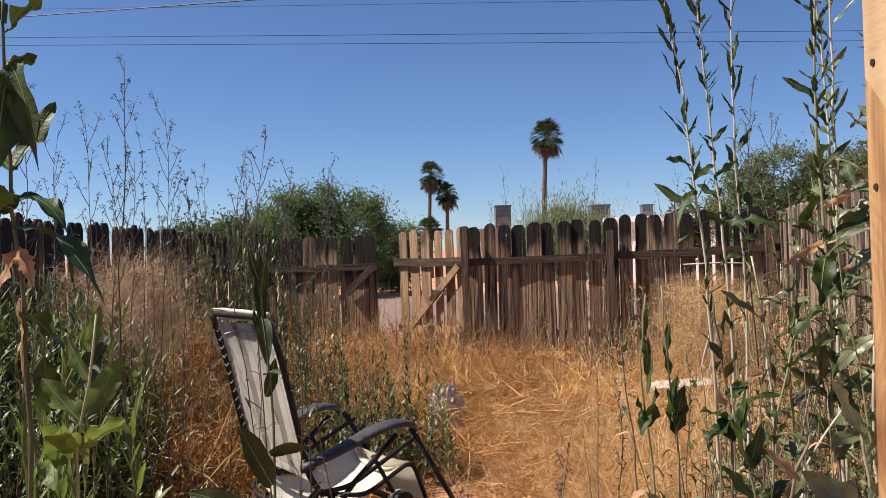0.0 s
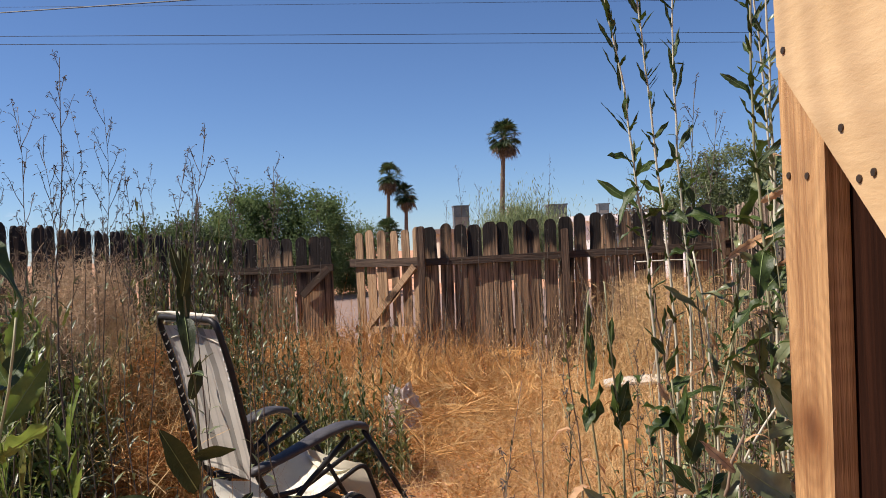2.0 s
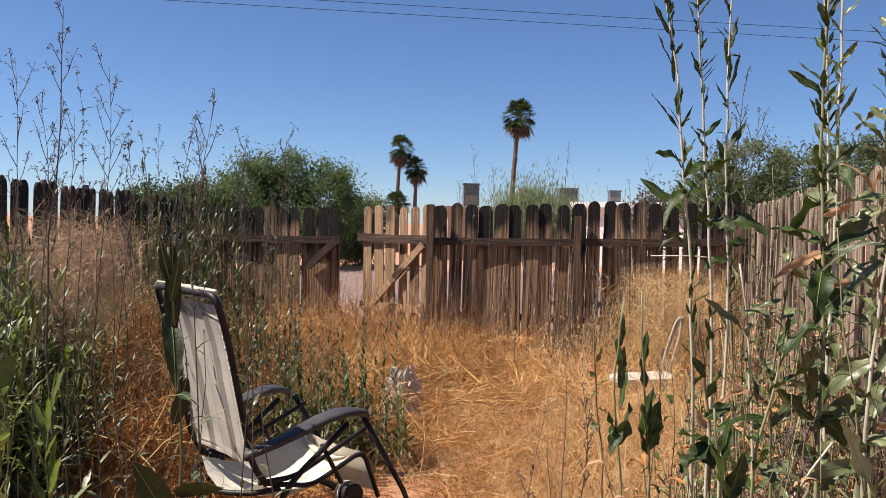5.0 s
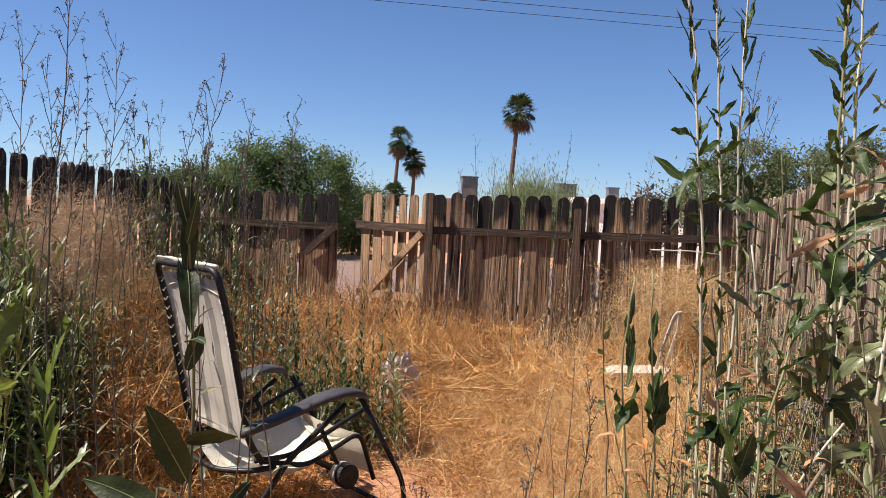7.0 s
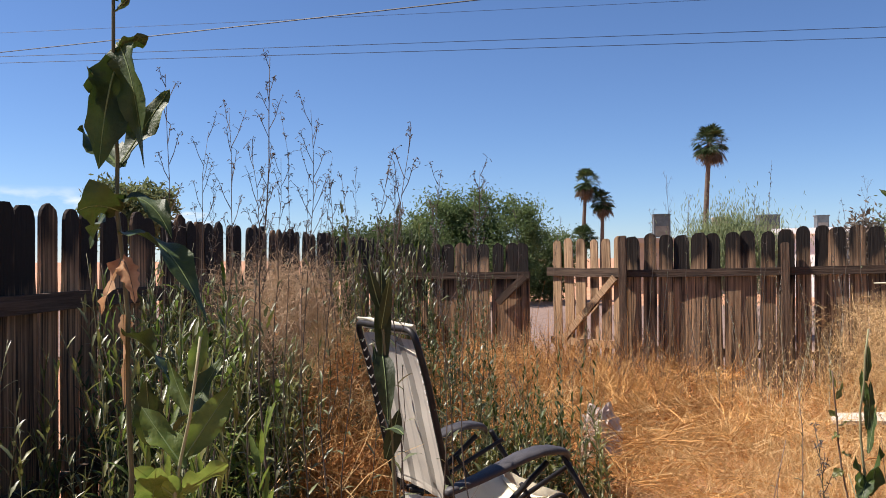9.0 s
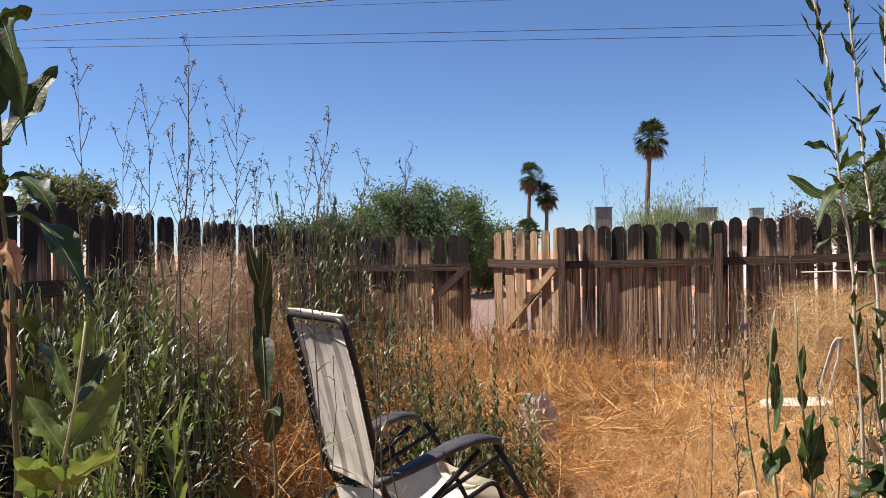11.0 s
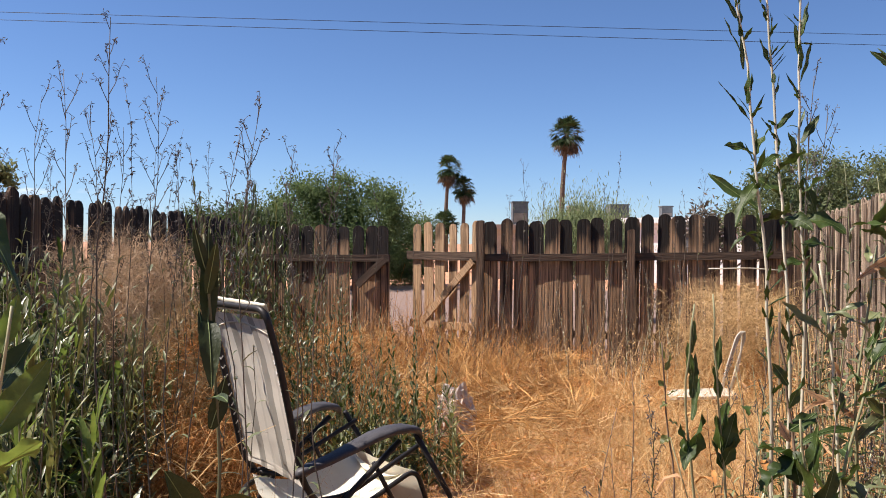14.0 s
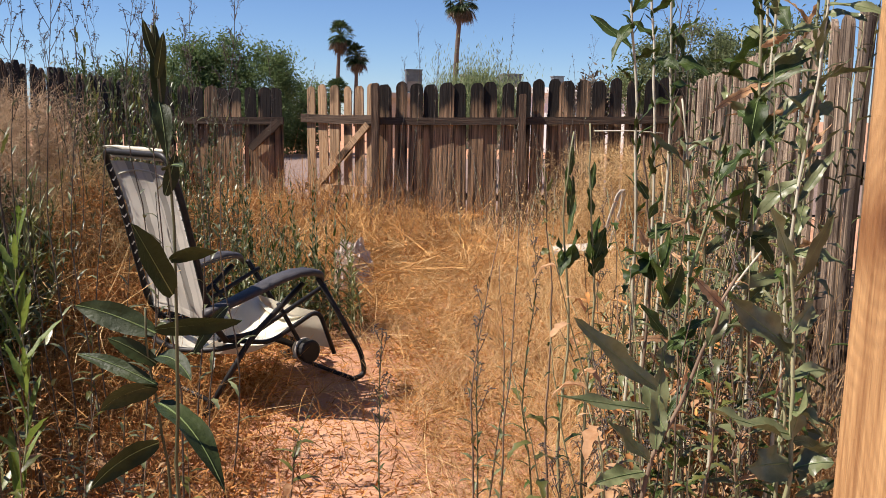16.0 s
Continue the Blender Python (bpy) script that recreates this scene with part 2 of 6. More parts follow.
def striped_fabric():
    """Woven chair fabric: warm grey with lengthwise darker stripes."""
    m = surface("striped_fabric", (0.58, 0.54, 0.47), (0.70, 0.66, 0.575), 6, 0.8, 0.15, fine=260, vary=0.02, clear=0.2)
    n, link = m.node_tree.nodes, m.node_tree.links.new
    coord, part_xyz = n.new("ShaderNodeTexCoord"), n.new("ShaderNodeSeparateXYZ")
    link(coord.outputs["Object"], part_xyz.inputs[0])
    ramp = n.new("ShaderNodeValToRGB")
    ramp.color_ramp.interpolation = "CONSTANT"
    stops = ((0.0, 1.0), (0.15, 0.86), (0.18, 1.0), (0.28, 0.52), (0.38, 0.97), (0.50, 0.86), (0.53, 1.0), (0.63, 0.52), (0.73, 1.0), (0.85, 0.86), (0.88, 1.0))
    for i, (at, v) in enumerate(stops):
        e = ramp.color_ramp.elements[i] if i < 2 else ramp.color_ramp.elements.new(at)
        e.position, e.color = at, (v, v * 0.985, v * 0.96, 1)
    scale = n.new("ShaderNodeMath")
    scale.operation = "DIVIDE"
    link(part_xyz.outputs["Y"], scale.inputs[0])
    scale.inputs[1].default_value = 0.6
    link(scale.outputs[0], ramp.inputs[0])
    hsv = next(x for x in n if x.type == "HUE_SAT")
    old = hsv.inputs["Color"].links[0].from_socket
    mul = n.new("ShaderNodeMix")
    mul.data_type, mul.blend_type = "RGBA", "MULTIPLY"
    mul.inputs["Factor"].default_value = 1.0
    link(old, mul.inputs["A"])
    link(ramp.outputs[0], mul.inputs["B"])
    link(mul.outputs["Result"], hsv.inputs["Color"])
    return m


M_FABRIC = striped_fabric()
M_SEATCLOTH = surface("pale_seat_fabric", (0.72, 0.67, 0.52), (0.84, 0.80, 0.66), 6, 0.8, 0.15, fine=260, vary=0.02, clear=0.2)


def knots(m, scale, size):
    """Adds ringed dark knots, drawn out along the grain, to a board's wood."""
    n, link = m.node_tree.nodes, m.node_tree.links.new
    coord, place, cell, ring, wave, core = (n.new("ShaderNode" + k) for k in ("TexCoord", "Mapping", "TexVoronoi", "MapRange", "Math", "MapRange"))
    place.inputs["Scale"].default_value = (1, 0.2, 0.55)
    link(coord.outputs["Object"], place.inputs[0])
    link(place.outputs[0], cell.inputs["Vector"])
    cell.inputs["Scale"].default_value = scale
    core.inputs[1].default_value, core.inputs[2].default_value, core.inputs[3].default_value, core.inputs[4].default_value = size * 0.35, size, 0.9, 0.0
    link(cell.outputs["Distance"], core.inputs[0])
    wave.operation = "SINE"
    ring.inputs[1].default_value, ring.inputs[2].default_value, ring.inputs[3].default_value, ring.inputs[4].default_value = 0.0, 1.0, 0.0, 70.0
    link(cell.outputs["Distance"], ring.inputs[0])
    link(ring.outputs[0], wave.inputs[0])
    lines, total, mul = n.new("ShaderNodeMath"), n.new("ShaderNodeMath"), n.new("ShaderNodeMix")
    lines.operation, lines.inputs[1].default_value, lines.inputs[2].default_value = "MULTIPLY_ADD", 0.10, 0.08
    link(wave.outputs[0], lines.inputs[0])
    total.operation = "MAXIMUM"
    link(lines.outputs[0], total.inputs[0])
    link(core.outputs[0], total.inputs[1])
    hsv = next(x for x in n if x.type == "HUE_SAT")
    old = hsv.inputs["Color"].links[0].from_socket
    mul.data_type = "RGBA"
    link(total.outputs[0], mul.inputs["Factor"])
    link(old, mul.inputs["A"])
    mul.inputs["B"].default_value = (0.10, 0.04, 0.016, 1)
    link(mul.outputs["Result"], hsv.inputs["Color"])


knots(M_PINE, 11.0, 0.17)
knots(M_PLY, 2.6, 0.05)

# ---- mesh tools ----


class Shape:
    """Collects vertices and faces, then becomes one mesh."""

    def __init__(self):
        self.v, self.f, self.mi, self.slot = [], [], [], 0

    def add(self, verts, faces):
        base = len(self.v)
        self.v.extend(tuple(p) for p in verts)
        self.f.extend([tuple(base + i for i in face) for face in faces])
        self.mi.extend([self.slot] * len(faces))

    def tube(self, pts, radii, sides=6, cap=True):
        pts = [Vector(p) for p in pts]
        if not isinstance(radii, (list, tuple)):
            radii = [radii] * len(pts)
        verts, faces, side = [], [], None
        for i, p in enumerate(pts):
            d = (pts[min(i + 1, len(pts) - 1)] - pts[max(i - 1, 0)]).normalized()
            if side is None:
                side = d.orthogonal().normalized()
            side = (side - d * side.dot(d)).normalized()
            up = d.cross(side)
            for k in range(sides):
                a = 2 * math.pi * k / sides
                verts.append(p + (side * math.cos(a) + up * math.sin(a)) * radii[i])
        for i in range(len(pts) - 1):
            for k in range(sides):
                j = (k + 1) % sides
                faces.append((i * sides + k, i * sides + j, (i + 1) * sides + j, (i + 1) * sides + k))
        if cap:
            faces.append(tuple(reversed(range(sides))))
            faces.append(tuple(range((len(pts) - 1) * sides, len(pts) * sides)))
        self.add(verts, faces)

    def box(self, lo, hi, m=None):
        c = [Vector((x, y, z)) for x in (lo[0], hi[0]) for y in (lo[1], hi[1]) for z in (lo[2], hi[2])]
        if m is not None:
            c = [m @ p for p in c]
        self.add(c, [(0, 1, 3, 2), (4, 6, 7, 5), (0, 4, 5, 1), (2, 3, 7, 6), (0, 2, 6, 4), (1, 5, 7, 3)])

    def prism(self, outline, lo, hi, axes="xz"):
        """An outline in a plane, drawn out along the third axis from lo to hi."""
        put = {"xz": lambda a, b, d: (a, d, b), "yz": lambda a, b, d: (d, a, b), "xy": lambda a, b, d: (a, b, d)}[axes]
        n = len(outline)
        verts = [put(a, b, lo) for a, b in outline] + [put(a, b, hi) for a, b in outline]
        faces = [tuple(range(n)), tuple(reversed(range(n, 2 * n)))]
        faces += [(i, i + n, (i + 1) % n + n, (i + 1) % n) for i in range(n)]
        self.add(verts, faces)

    def leaf(self, base, way, up, length, width, droop=0.5, fold=0.35, jag=0.15, steps=7, rng=random, slender=1.0, wave=0.0):
        """A pointed leaf, folded along its rib, drooping and toothed."""
        base, way = Vector(base), Vector(way).normalized()
        up = Vector(up)
        side = way.cross(up).normalized()
        up = side.cross(way).normalized()
        verts, p, d = [], base.copy(), way.copy()
        seg = length / steps
        for i in range(steps + 1):
            t = i / steps
            w = width * 0.5 * (math.sin(math.pi * min(1, (t * 0.92 + 0.06) ** slender)) ** 0.8 if i < steps else 0.02)
            w *= 1 + jag * (1 if i % 2 else -1) * rng.uniform(0.4, 1.2)
            twist = wave * math.sin(t * 9 + length * 50)
            lift = w * (fold + twist)
            verts += [p - side * w + up * lift, p, p + side * w + up * (w * (fold - twist))]
            d = (d - Vector((0, 0, 1)) * droop / steps).normalized()
            up = side.cross(d).normalized()
            p = p + d * seg
        faces = []
        for i in range(steps):
            a = i * 3
            faces += [(a, a + 1, a + 4, a + 3), (a + 1, a + 2, a + 5, a + 4)]
        self.add(verts, faces)
        return p

    def mesh(self, name, *mats, smooth=False):
        me = bpy.data.meshes.new(name)
        me.from_pydata(self.v, [], self.f)
        for m in mats:
            me.materials.append(m)
        if len(mats) > 1:
            me.polygons.foreach_set("material_index", self.mi)
        if smooth:
            me.polygons.foreach_set("use_smooth", [True] * len(me.polygons))
        me.update()
        return me


def part(name, shape, mat, parent, label="", smooth=False):
    mats = mat if isinstance(mat, (list, tuple)) else (mat,)
    ob = new(name, shape.mesh(name, *mats, smooth=smooth) if isinstance(shape, Shape) else shape)
    ob.parent = parent
    return tagged(ob, label)


def thing(name, label, category, group="", kind="", at=None):
    ob = new(name)
    ob.empty_display_size = 0.1
    if at is not None:
        ob.matrix_basis = at
    return tagged(ob, label, category, group, kind)


def rand(lo, hi):
    return random.uniform(lo, hi)


# ---- ground ----


def ground_height(x, y):
    """Low swells of bare earth; level beyond the yard."""
    near = max(0.0, 1 - max(abs(x) / 7, abs(y - 4.5) / 8) ** 4)
    return near * (0.022 * noise.noise((x * 0.9, y * 0.9, 3)) + 0.008 * noise.noise((x * 5, y * 5, 8)))


def build_ground():
    xs = sorted({*(float(v) for v in np.linspace(-7, 7, 141)), -3000, -600, -120, -40, -18, -10, 10, 18, 40, 120, 600, 3000})
    ys = sorted({*(float(v) for v in np.linspace(-3, 12.5, 156)), -3000, -600, -100, -20, -7, 16, 22, 35, 60, 120, 600, 3000})
    s = Shape()
    s.v = [(x, y, ground_height(x, y)) for y in ys for x in xs]
    w = len(xs)
    s.f = [(j * w + i, j * w + i + 1, (j + 1) * w + i + 1, (j + 1) * w + i) for j in range(len(ys) - 1) for i in range(w - 1)]
    s.mi = [0] * len(s.f)
    ob = new("ground", s.mesh("ground", M_SOIL, smooth=True))
    tagged(ob, "bare orange-brown desert soil of the yard", "ground", kind="structure")


build_ground()

gravel_sheet = Shape()
gravel_sheet.add([(-14, 11.2, 0.03), (16, 9.6, 0.03), (30, 24, 0.03), (-26, 24, 0.03)], [(0, 1, 2, 3)])
tagged(new("gravel_lot", gravel_sheet.mesh("gravel_lot", M_GRAVEL)), "pinkish grey gravel lot behind the wooden fence", "gravel", kind="structure")

# ---- fences ----


def picket_mesh(width, height, seed, worn):
    """A dog-eared board, its head rounded by wear, with a slight bow."""
    rng = random.Random(seed)
    w = width / 2
    dome = width * rng.uniform(0.40, 0.52) / 1.64
    side_l, side_r = (w * rng.uniform(0.86, 0.93) for _ in "lr")
    outline = [(-w, 0), (w, 0), (w * 0.99, height * 0.5), (w, height * 0.72), (side_r, height * 0.8), (side_r, height - dome)]
    for k in range(1, 6):
        a = math.pi * k / 6
        r = side_r if k < 3 else side_l
        outline.append((r * math.cos(a) * 0.97, height - dome + dome * math.sin(a) ** 0.75 - rng.uniform(0, worn) * 0.5))
    outline += [(-side_l, height - dome), (-side_l, height * 0.8), (-w, height * 0.72), (-w, height * 0.5)]
    s = Shape()
    bow, turn = rng.uniform(-0.012, 0.012), rng.uniform(-0.02, 0.02)
    s.prism(outline, -0.009, 0.009)
    s.v = [(x + turn * (z / height) * 0.3, y + bow * math.sin(math.pi * z / height) + turn * x * 2, z) for x, y, z in s.v]
    return s


def run_of_pickets(owner, a, b, pitch, width, tall_a, tall_b, mat, seed, lift=0.02, skip=()):
    """Boards side by side from a to b as pieces of the fence; the meshes are shared."""
    a, b = Vector((*a, 0)), Vector((*b, 0))
    along = (b - a).normalized()
    yaw = math.degrees(math.atan2(along.y, along.x))
    rng = random.Random(seed)
    kinds = [picket_mesh(width * (0.92 + 0.05 * k), 1.0, seed + k, 0.015).mesh("picket", mat) for k in range(5)]
    count = int((b - a).length / pitch)
    for i in range(count):
        if i in skip:
            continue
        t = (i + 0.5) / count
        p = a.lerp(b, t) + Vector((-along.y, along.x, 0)) * (0.005 if i % 2 else -0.005)
        h = tall_a + (tall_b - tall_a) * t + rng.uniform(-0.022, 0.018)
        ob = new("picket", rng.choice(kinds))
        ob.parent = owner
        ob.matrix_basis = pose(p.x, p.y, lift, rng.uniform(-0.7, 0.7), rng.uniform(-0.8, 0.8), yaw + rng.uniform(-1.5, 1.5)) @ Matrix.Diagonal((rng.uniform(0.94, 1.03), 1, h, 1))


def rail(owner, a, b, z, off, mat=M_RAIL, deep=0.038, high=0.085, name="rail", rise=0.0):
    """A level timber along a fence, off metres from its boards towards the yard."""
    a, b = Vector((*a, 0)), Vector((*b, 0))
    along = (b - a).normalized()
    inward = Vector((along.y, -along.x, 0)) * off
    m = Matrix.Translation(a + inward + Vector((0, 0, z))) @ Matrix.Rotation(math.atan2(along.y, along.x), 4, "Z")
    s = Shape()
    length = (b - a).length
    steps = max(2, int(length / 0.5))
    for i in range(steps + 1):
        x = length * i / steps
        dz = 0.006 * noise.noise((x * 1.3, z, 2)) - 0.008 * math.sin(math.pi * i / steps) + rise * i / steps
        s.v += [(x, -deep / 2, -high / 2 + dz), (x, deep / 2, -high / 2 + dz), (x, deep / 2, high / 2 + dz), (x, -deep / 2, high / 2 + dz)]
    for i in range(steps):
        for k in range(4):
            j = (k + 1) % 4
            s.f.append((i * 4 + k, i * 4 + j, i * 4 + 4 + j, i * 4 + 4 + k))
    s.f += [(3, 2, 1, 0), tuple(range(steps * 4, steps * 4 + 4))]
    s.mi = [0] * len(s.f)
    ob = part(name, s, mat, owner)
    ob.matrix_basis = m
    return ob


def post(owner, x, y, yaw, high, mat=M_POST, size=0.085, name="post"):
    s = Shape()
    h = size / 2
    s.prism([(-h, 0), (h, 0), (h * 0.98, high - 0.012), (h * 0.6, high), (-h * 0.7, high - 0.004), (-h, high - 0.02)], -h, h)
    ob = part(name, s, mat, owner)
    ob.matrix_basis = pose(x, y, 0, 0.6, -0.5, yaw)


def back_y(x):
    return 9.7 - 0.268 * x


BACK_YAW = math.degrees(math.atan2(-0.268, 1))
CORNER_L, CORNER_R = (-2.42, back_y(-2.42)), (4.03, back_y(4.03))
GAP_L, HINGE = (-0.47, back_y(-0.47)), (0.62, back_y(0.62))

fence = thing("back_fence", "weathered dark brown dog-eared picket fence behind dry grass", "fence")
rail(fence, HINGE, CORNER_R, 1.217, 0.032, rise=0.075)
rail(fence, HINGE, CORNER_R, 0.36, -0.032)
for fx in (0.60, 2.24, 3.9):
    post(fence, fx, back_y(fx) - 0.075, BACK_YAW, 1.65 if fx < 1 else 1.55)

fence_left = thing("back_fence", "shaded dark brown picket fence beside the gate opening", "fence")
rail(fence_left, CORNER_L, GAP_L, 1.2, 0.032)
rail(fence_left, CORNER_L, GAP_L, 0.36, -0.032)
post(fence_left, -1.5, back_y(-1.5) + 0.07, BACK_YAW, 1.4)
brace_s = Shape()
brace_s.box((-0.24, -0.03, -0.045), (0.24, 0.008, 0.045))
brace_ob = part("brace", brace_s, M_RAIL, fence_left)
brace_ob.matrix_basis = pose(-0.70, back_y(-0.70) - 0.045, 1.03, 0, -42, BACK_YAW)

side_l = thing("side_fence", "shaded dark picket fence along the weedy side", "fence")
SIDE_L_END = (-2.45, -1.2)
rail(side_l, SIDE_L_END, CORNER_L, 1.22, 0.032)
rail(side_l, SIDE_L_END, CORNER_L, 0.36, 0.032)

side_r = thing("side_fence", "sunlit pinkish brown board fence along the yard", "fence")
SIDE_R_END = (1.41, 1.0)
rail(side_r, CORNER_R, SIDE_R_END, 1.1, -0.032, M_SIDE)
rail(side_r, CORNER_R, SIDE_R_END, 0.4, -0.032, M_SIDE)

# the gate stands ajar, swung out of the yard
GATE_FREE = Vector((-0.21, 10.24))
gate = thing("gate", "sun-bleached wooden picket gate standing ajar", "gate")
gate_way = (GATE_FREE - Vector(HINGE)).normalized()
gate_yaw = math.degrees(math.atan2(-gate_way.y, -gate_way.x))
rail(gate, GATE_FREE + gate_way * 0.06, Vector(HINGE) - gate_way * 0.01, 1.235, 0.034, M_RAIL, high=0.1)
rail(gate, GATE_FREE, HINGE, 0.4, 0.034, M_GATE, high=0.09)
gate_brace = Shape()
gate_brace.box((-0.54, -0.02, -0.04), (0.54, 0.02, 0.04))
gate_mid = GATE_FREE.lerp(Vector(HINGE), 0.53)
part("brace", gate_brace, M_GATE, gate).matrix_basis = pose(gate_mid.x - 0.02, gate_mid.y - 0.04, 0.80, 0, -44, gate_yaw)

# ---- near gate leaf beside the camera ----
panel = thing("board_gate", "unpainted pine gate leaf with plywood gusset and shaded brown boards", "gate", at=pose(0.422, 0.44, 0, 0, 0, 90))
# along local x: towards -x is back past the camera
batten = Shape()
batten.prism([(-0.063, 0), (-0.001, 0), (0.0005, 0.9), (-0.0012, 1.25), (0.0005, 1.7), (0.0, 2.3), (-0.069, 2.3), (-0.0685, 1.45), (-0.063, 1.15)], 0.0, 0.02)
part("batten", batten, M_PINE, panel)
gusset = Shape()
gusset.prism([(-0.023, 1.516), (-0.021, 1.75), (-0.022, 2.05), (-0.62, 2.05), (-0.62, 0.887), (-0.30, 1.223), (-0.160, 1.370)], 0.021, 0.033)
part("gusset", gusset, M_PLY, panel, "pale plywood corner gusset")
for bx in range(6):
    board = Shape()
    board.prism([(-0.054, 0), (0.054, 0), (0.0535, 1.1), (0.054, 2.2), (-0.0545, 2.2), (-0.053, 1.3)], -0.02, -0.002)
    ob = part("board", board, M_SHADEBOARD, panel)
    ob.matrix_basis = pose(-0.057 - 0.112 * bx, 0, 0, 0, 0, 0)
for sx, sz, sy in ((-0.0125, 1.424, 0.0205), (-0.042, 1.421, 0.0205), (-0.115, 1.450, 0.0335), (-0.152, 1.414, 0.0335), (-0.135, 1.411, 0.0335), (-0.036, 1.526, 0.0335), (-0.2, 1.62, 0.0335)):
    screw = Shape()
    screw.tube([(sx, sy - 0.002, sz), (sx, sy + 0.0008, sz)], [0.0034, 0.003], 8)
    part("screw", screw, M_SCREW, panel)

# ---- distance: houses, trees, palms, wires ----


def flat_house(x0, x1, y0, y1, high, mat, label):
    h = thing("house", label, "house")
    w = Shape()
    w.box((x0, y0, 0), (x1, y1, high - 0.2))
    part("wall", w, mat, h)
    r = Shape()
    r.box((x0 - 0.25, y0 - 0.25, high - 0.2), (x1 + 0.25, y1 + 0.25, high))
    part("roof", r, mat, h)
    for wx in np.arange(x0 + 1.5, x1 - 1.4, 2.6):
        g = Shape()
        g.box((wx, y0 - 0.04, 0.95), (wx + 1.1, y0 + 0.03, 1.95))
        part("window", g, M_COOLER, h)
    return h


white_house = flat_house(7.3, 16.5, 30, 38, 2.37, M_WALL, "low white flat-roofed house behind the fence")
turn_at = Matrix.Translation((7.3, 30, 0))
white_house.matrix_basis = turn_at @ Matrix.Rotation(radians(-28), 4, "Z") @ turn_at.inverted()
flat_house(2.6, 8.4, 32.2, 41, 2.15, M_BEIGE, "low beige flat-roofed house behind the fence")


def roof_cooler(x, y, z, w, h, label, mat=M_COOLER):
    c = thing("rooftop_cooler", label, "cooler", at=pose(x, y, z))
    b = Shape()
    b.box((-w / 2, -w / 2, 0.1), (w / 2, w / 2, h))
    part("cabinet", b, mat, c)
    lid = Shape()
    lid.box((-w / 2 - 0.03, -w / 2 - 0.03, h), (w / 2 + 0.03, w / 2 + 0.03, h + 0.05))
    part("lid", lid, mat, c)
    s = Shape()
    s.box((-w * 0.42, -w / 2 - 0.012, 0.16), (w * 0.42, -w / 2, h * 0.55))
    part("side_panel", s, M_ROOF if mat is M_COOLER else mat, c)
    for sx in (-1, 1):
        s = Shape()
        s.box((sx * w * 0.4 - 0.03, -0.03, 0), (sx * w * 0.4 + 0.03, 0.03, 0.1))
        part("foot", s, mat, c)


roof_cooler(3.80, 35, 2.15, 0.66, 1.0, "dark grey evaporative cooler on a flat roof")
roof_cooler(6.0, 34.2, 2.15, 0.55, 0.8, "beige vent box on a flat roof", M_BEIGE)
roof_cooler(7.6, 33.2, 2.15, 0.75, 0.82, "grey cooler on the white roof")
roof_cooler(9.35, 32.4, 2.37, 0.42, 0.52, "dark chimney box on the white roof")


def crown_mesh(name, lobes, leaves, size, mat, seed, feathery=0.0):
    """A crown of many small leaves gathered in uneven clumps."""
    rng = np.random.default_rng(seed)
    lobes = np.array(lobes, float)
    clumps = []
    for cx, cy, cz, rx, rz in lobes:
        k = int(26 * rx * rx) + 14
        d = rng.normal(size=(k, 3))
        d /= np.linalg.norm(d, axis=1)[:, None]
        r = rng.uniform(0.45, 1.08, (k, 1)) ** 0.6
        clumps.append(np.array([cx, cy, cz]) + d * r * np.array([rx, rx, rz]))
    clumps = np.concatenate(clumps)
    pick = clumps[rng.integers(0, len(clumps), leaves)]
    spread = rng.normal(size=(leaves, 3)) * np.array([0.2, 0.2, 0.16 + feathery])
    c = pick + spread * rng.uniform(0.4, 1.6, (leaves, 1))
    a = rng.normal(size=(leaves, 3))
    a /= np.linalg.norm(a, axis=1)[:, None]
    if feathery:
        a = a * 0.5 + np.array([0, 0, 1.0])
        a /= np.linalg.norm(a, axis=1)[:, None]
    b = np.cross(a, rng.normal(size=(leaves, 3)))
    b /= np.linalg.norm(b, axis=1)[:, None] + 1e-9
    s = size * rng.uniform(0.6, 1.4, (leaves, 1))
    thin = 0.35 if not feathery else 0.12
    v = np.stack([c - a * s, c + b * s * thin, c + a * s, c - b * s * thin], 1).reshape(-1, 3)
    me = bpy.data.meshes.new(name)
    me.from_pydata(v.tolist(), [], np.arange(leaves * 4).reshape(-1, 4).tolist())
    me.materials.append(mat)
    return me


def tree(x, y, lobes, leaves, size, mat, label, seed, feathery=0.0, name="tree"):
    t = thing(name, label, "tree", at=pose(x, y, 0))
    rng = random.Random(seed)
    s = Shape()
    fork = Vector((0, 0, min(l[2] for l in lobes) * 0.45))
    s.tube([(0, 0, -0.05), (0.05, 0, fork.z * 0.5), fork], [0.16, 0.13, 0.11], 7)
    for cx, cy, cz, rx, rz in lobes:
        for k in range(3):
            tip = Vector((cx + rng.uniform(-0.6, 0.6) * rx, cy + rng.uniform(-0.6, 0.6) * rx, cz + rng.uniform(-0.2, 0.6) * rz))
            mid = fork.lerp(tip, 0.5) + Vector((rng.uniform(-0.2, 0.2), rng.uniform(-0.2, 0.2), 0.1))
            s.tube([fork, mid, tip], [0.08, 0.05, 0.012], 5)
    part("trunk", s, M_BARK, t, smooth=True)
    ob = new("crown", crown_mesh("crown", lobes, leaves, size, mat, seed, feathery))
    ob.parent = t
    return t


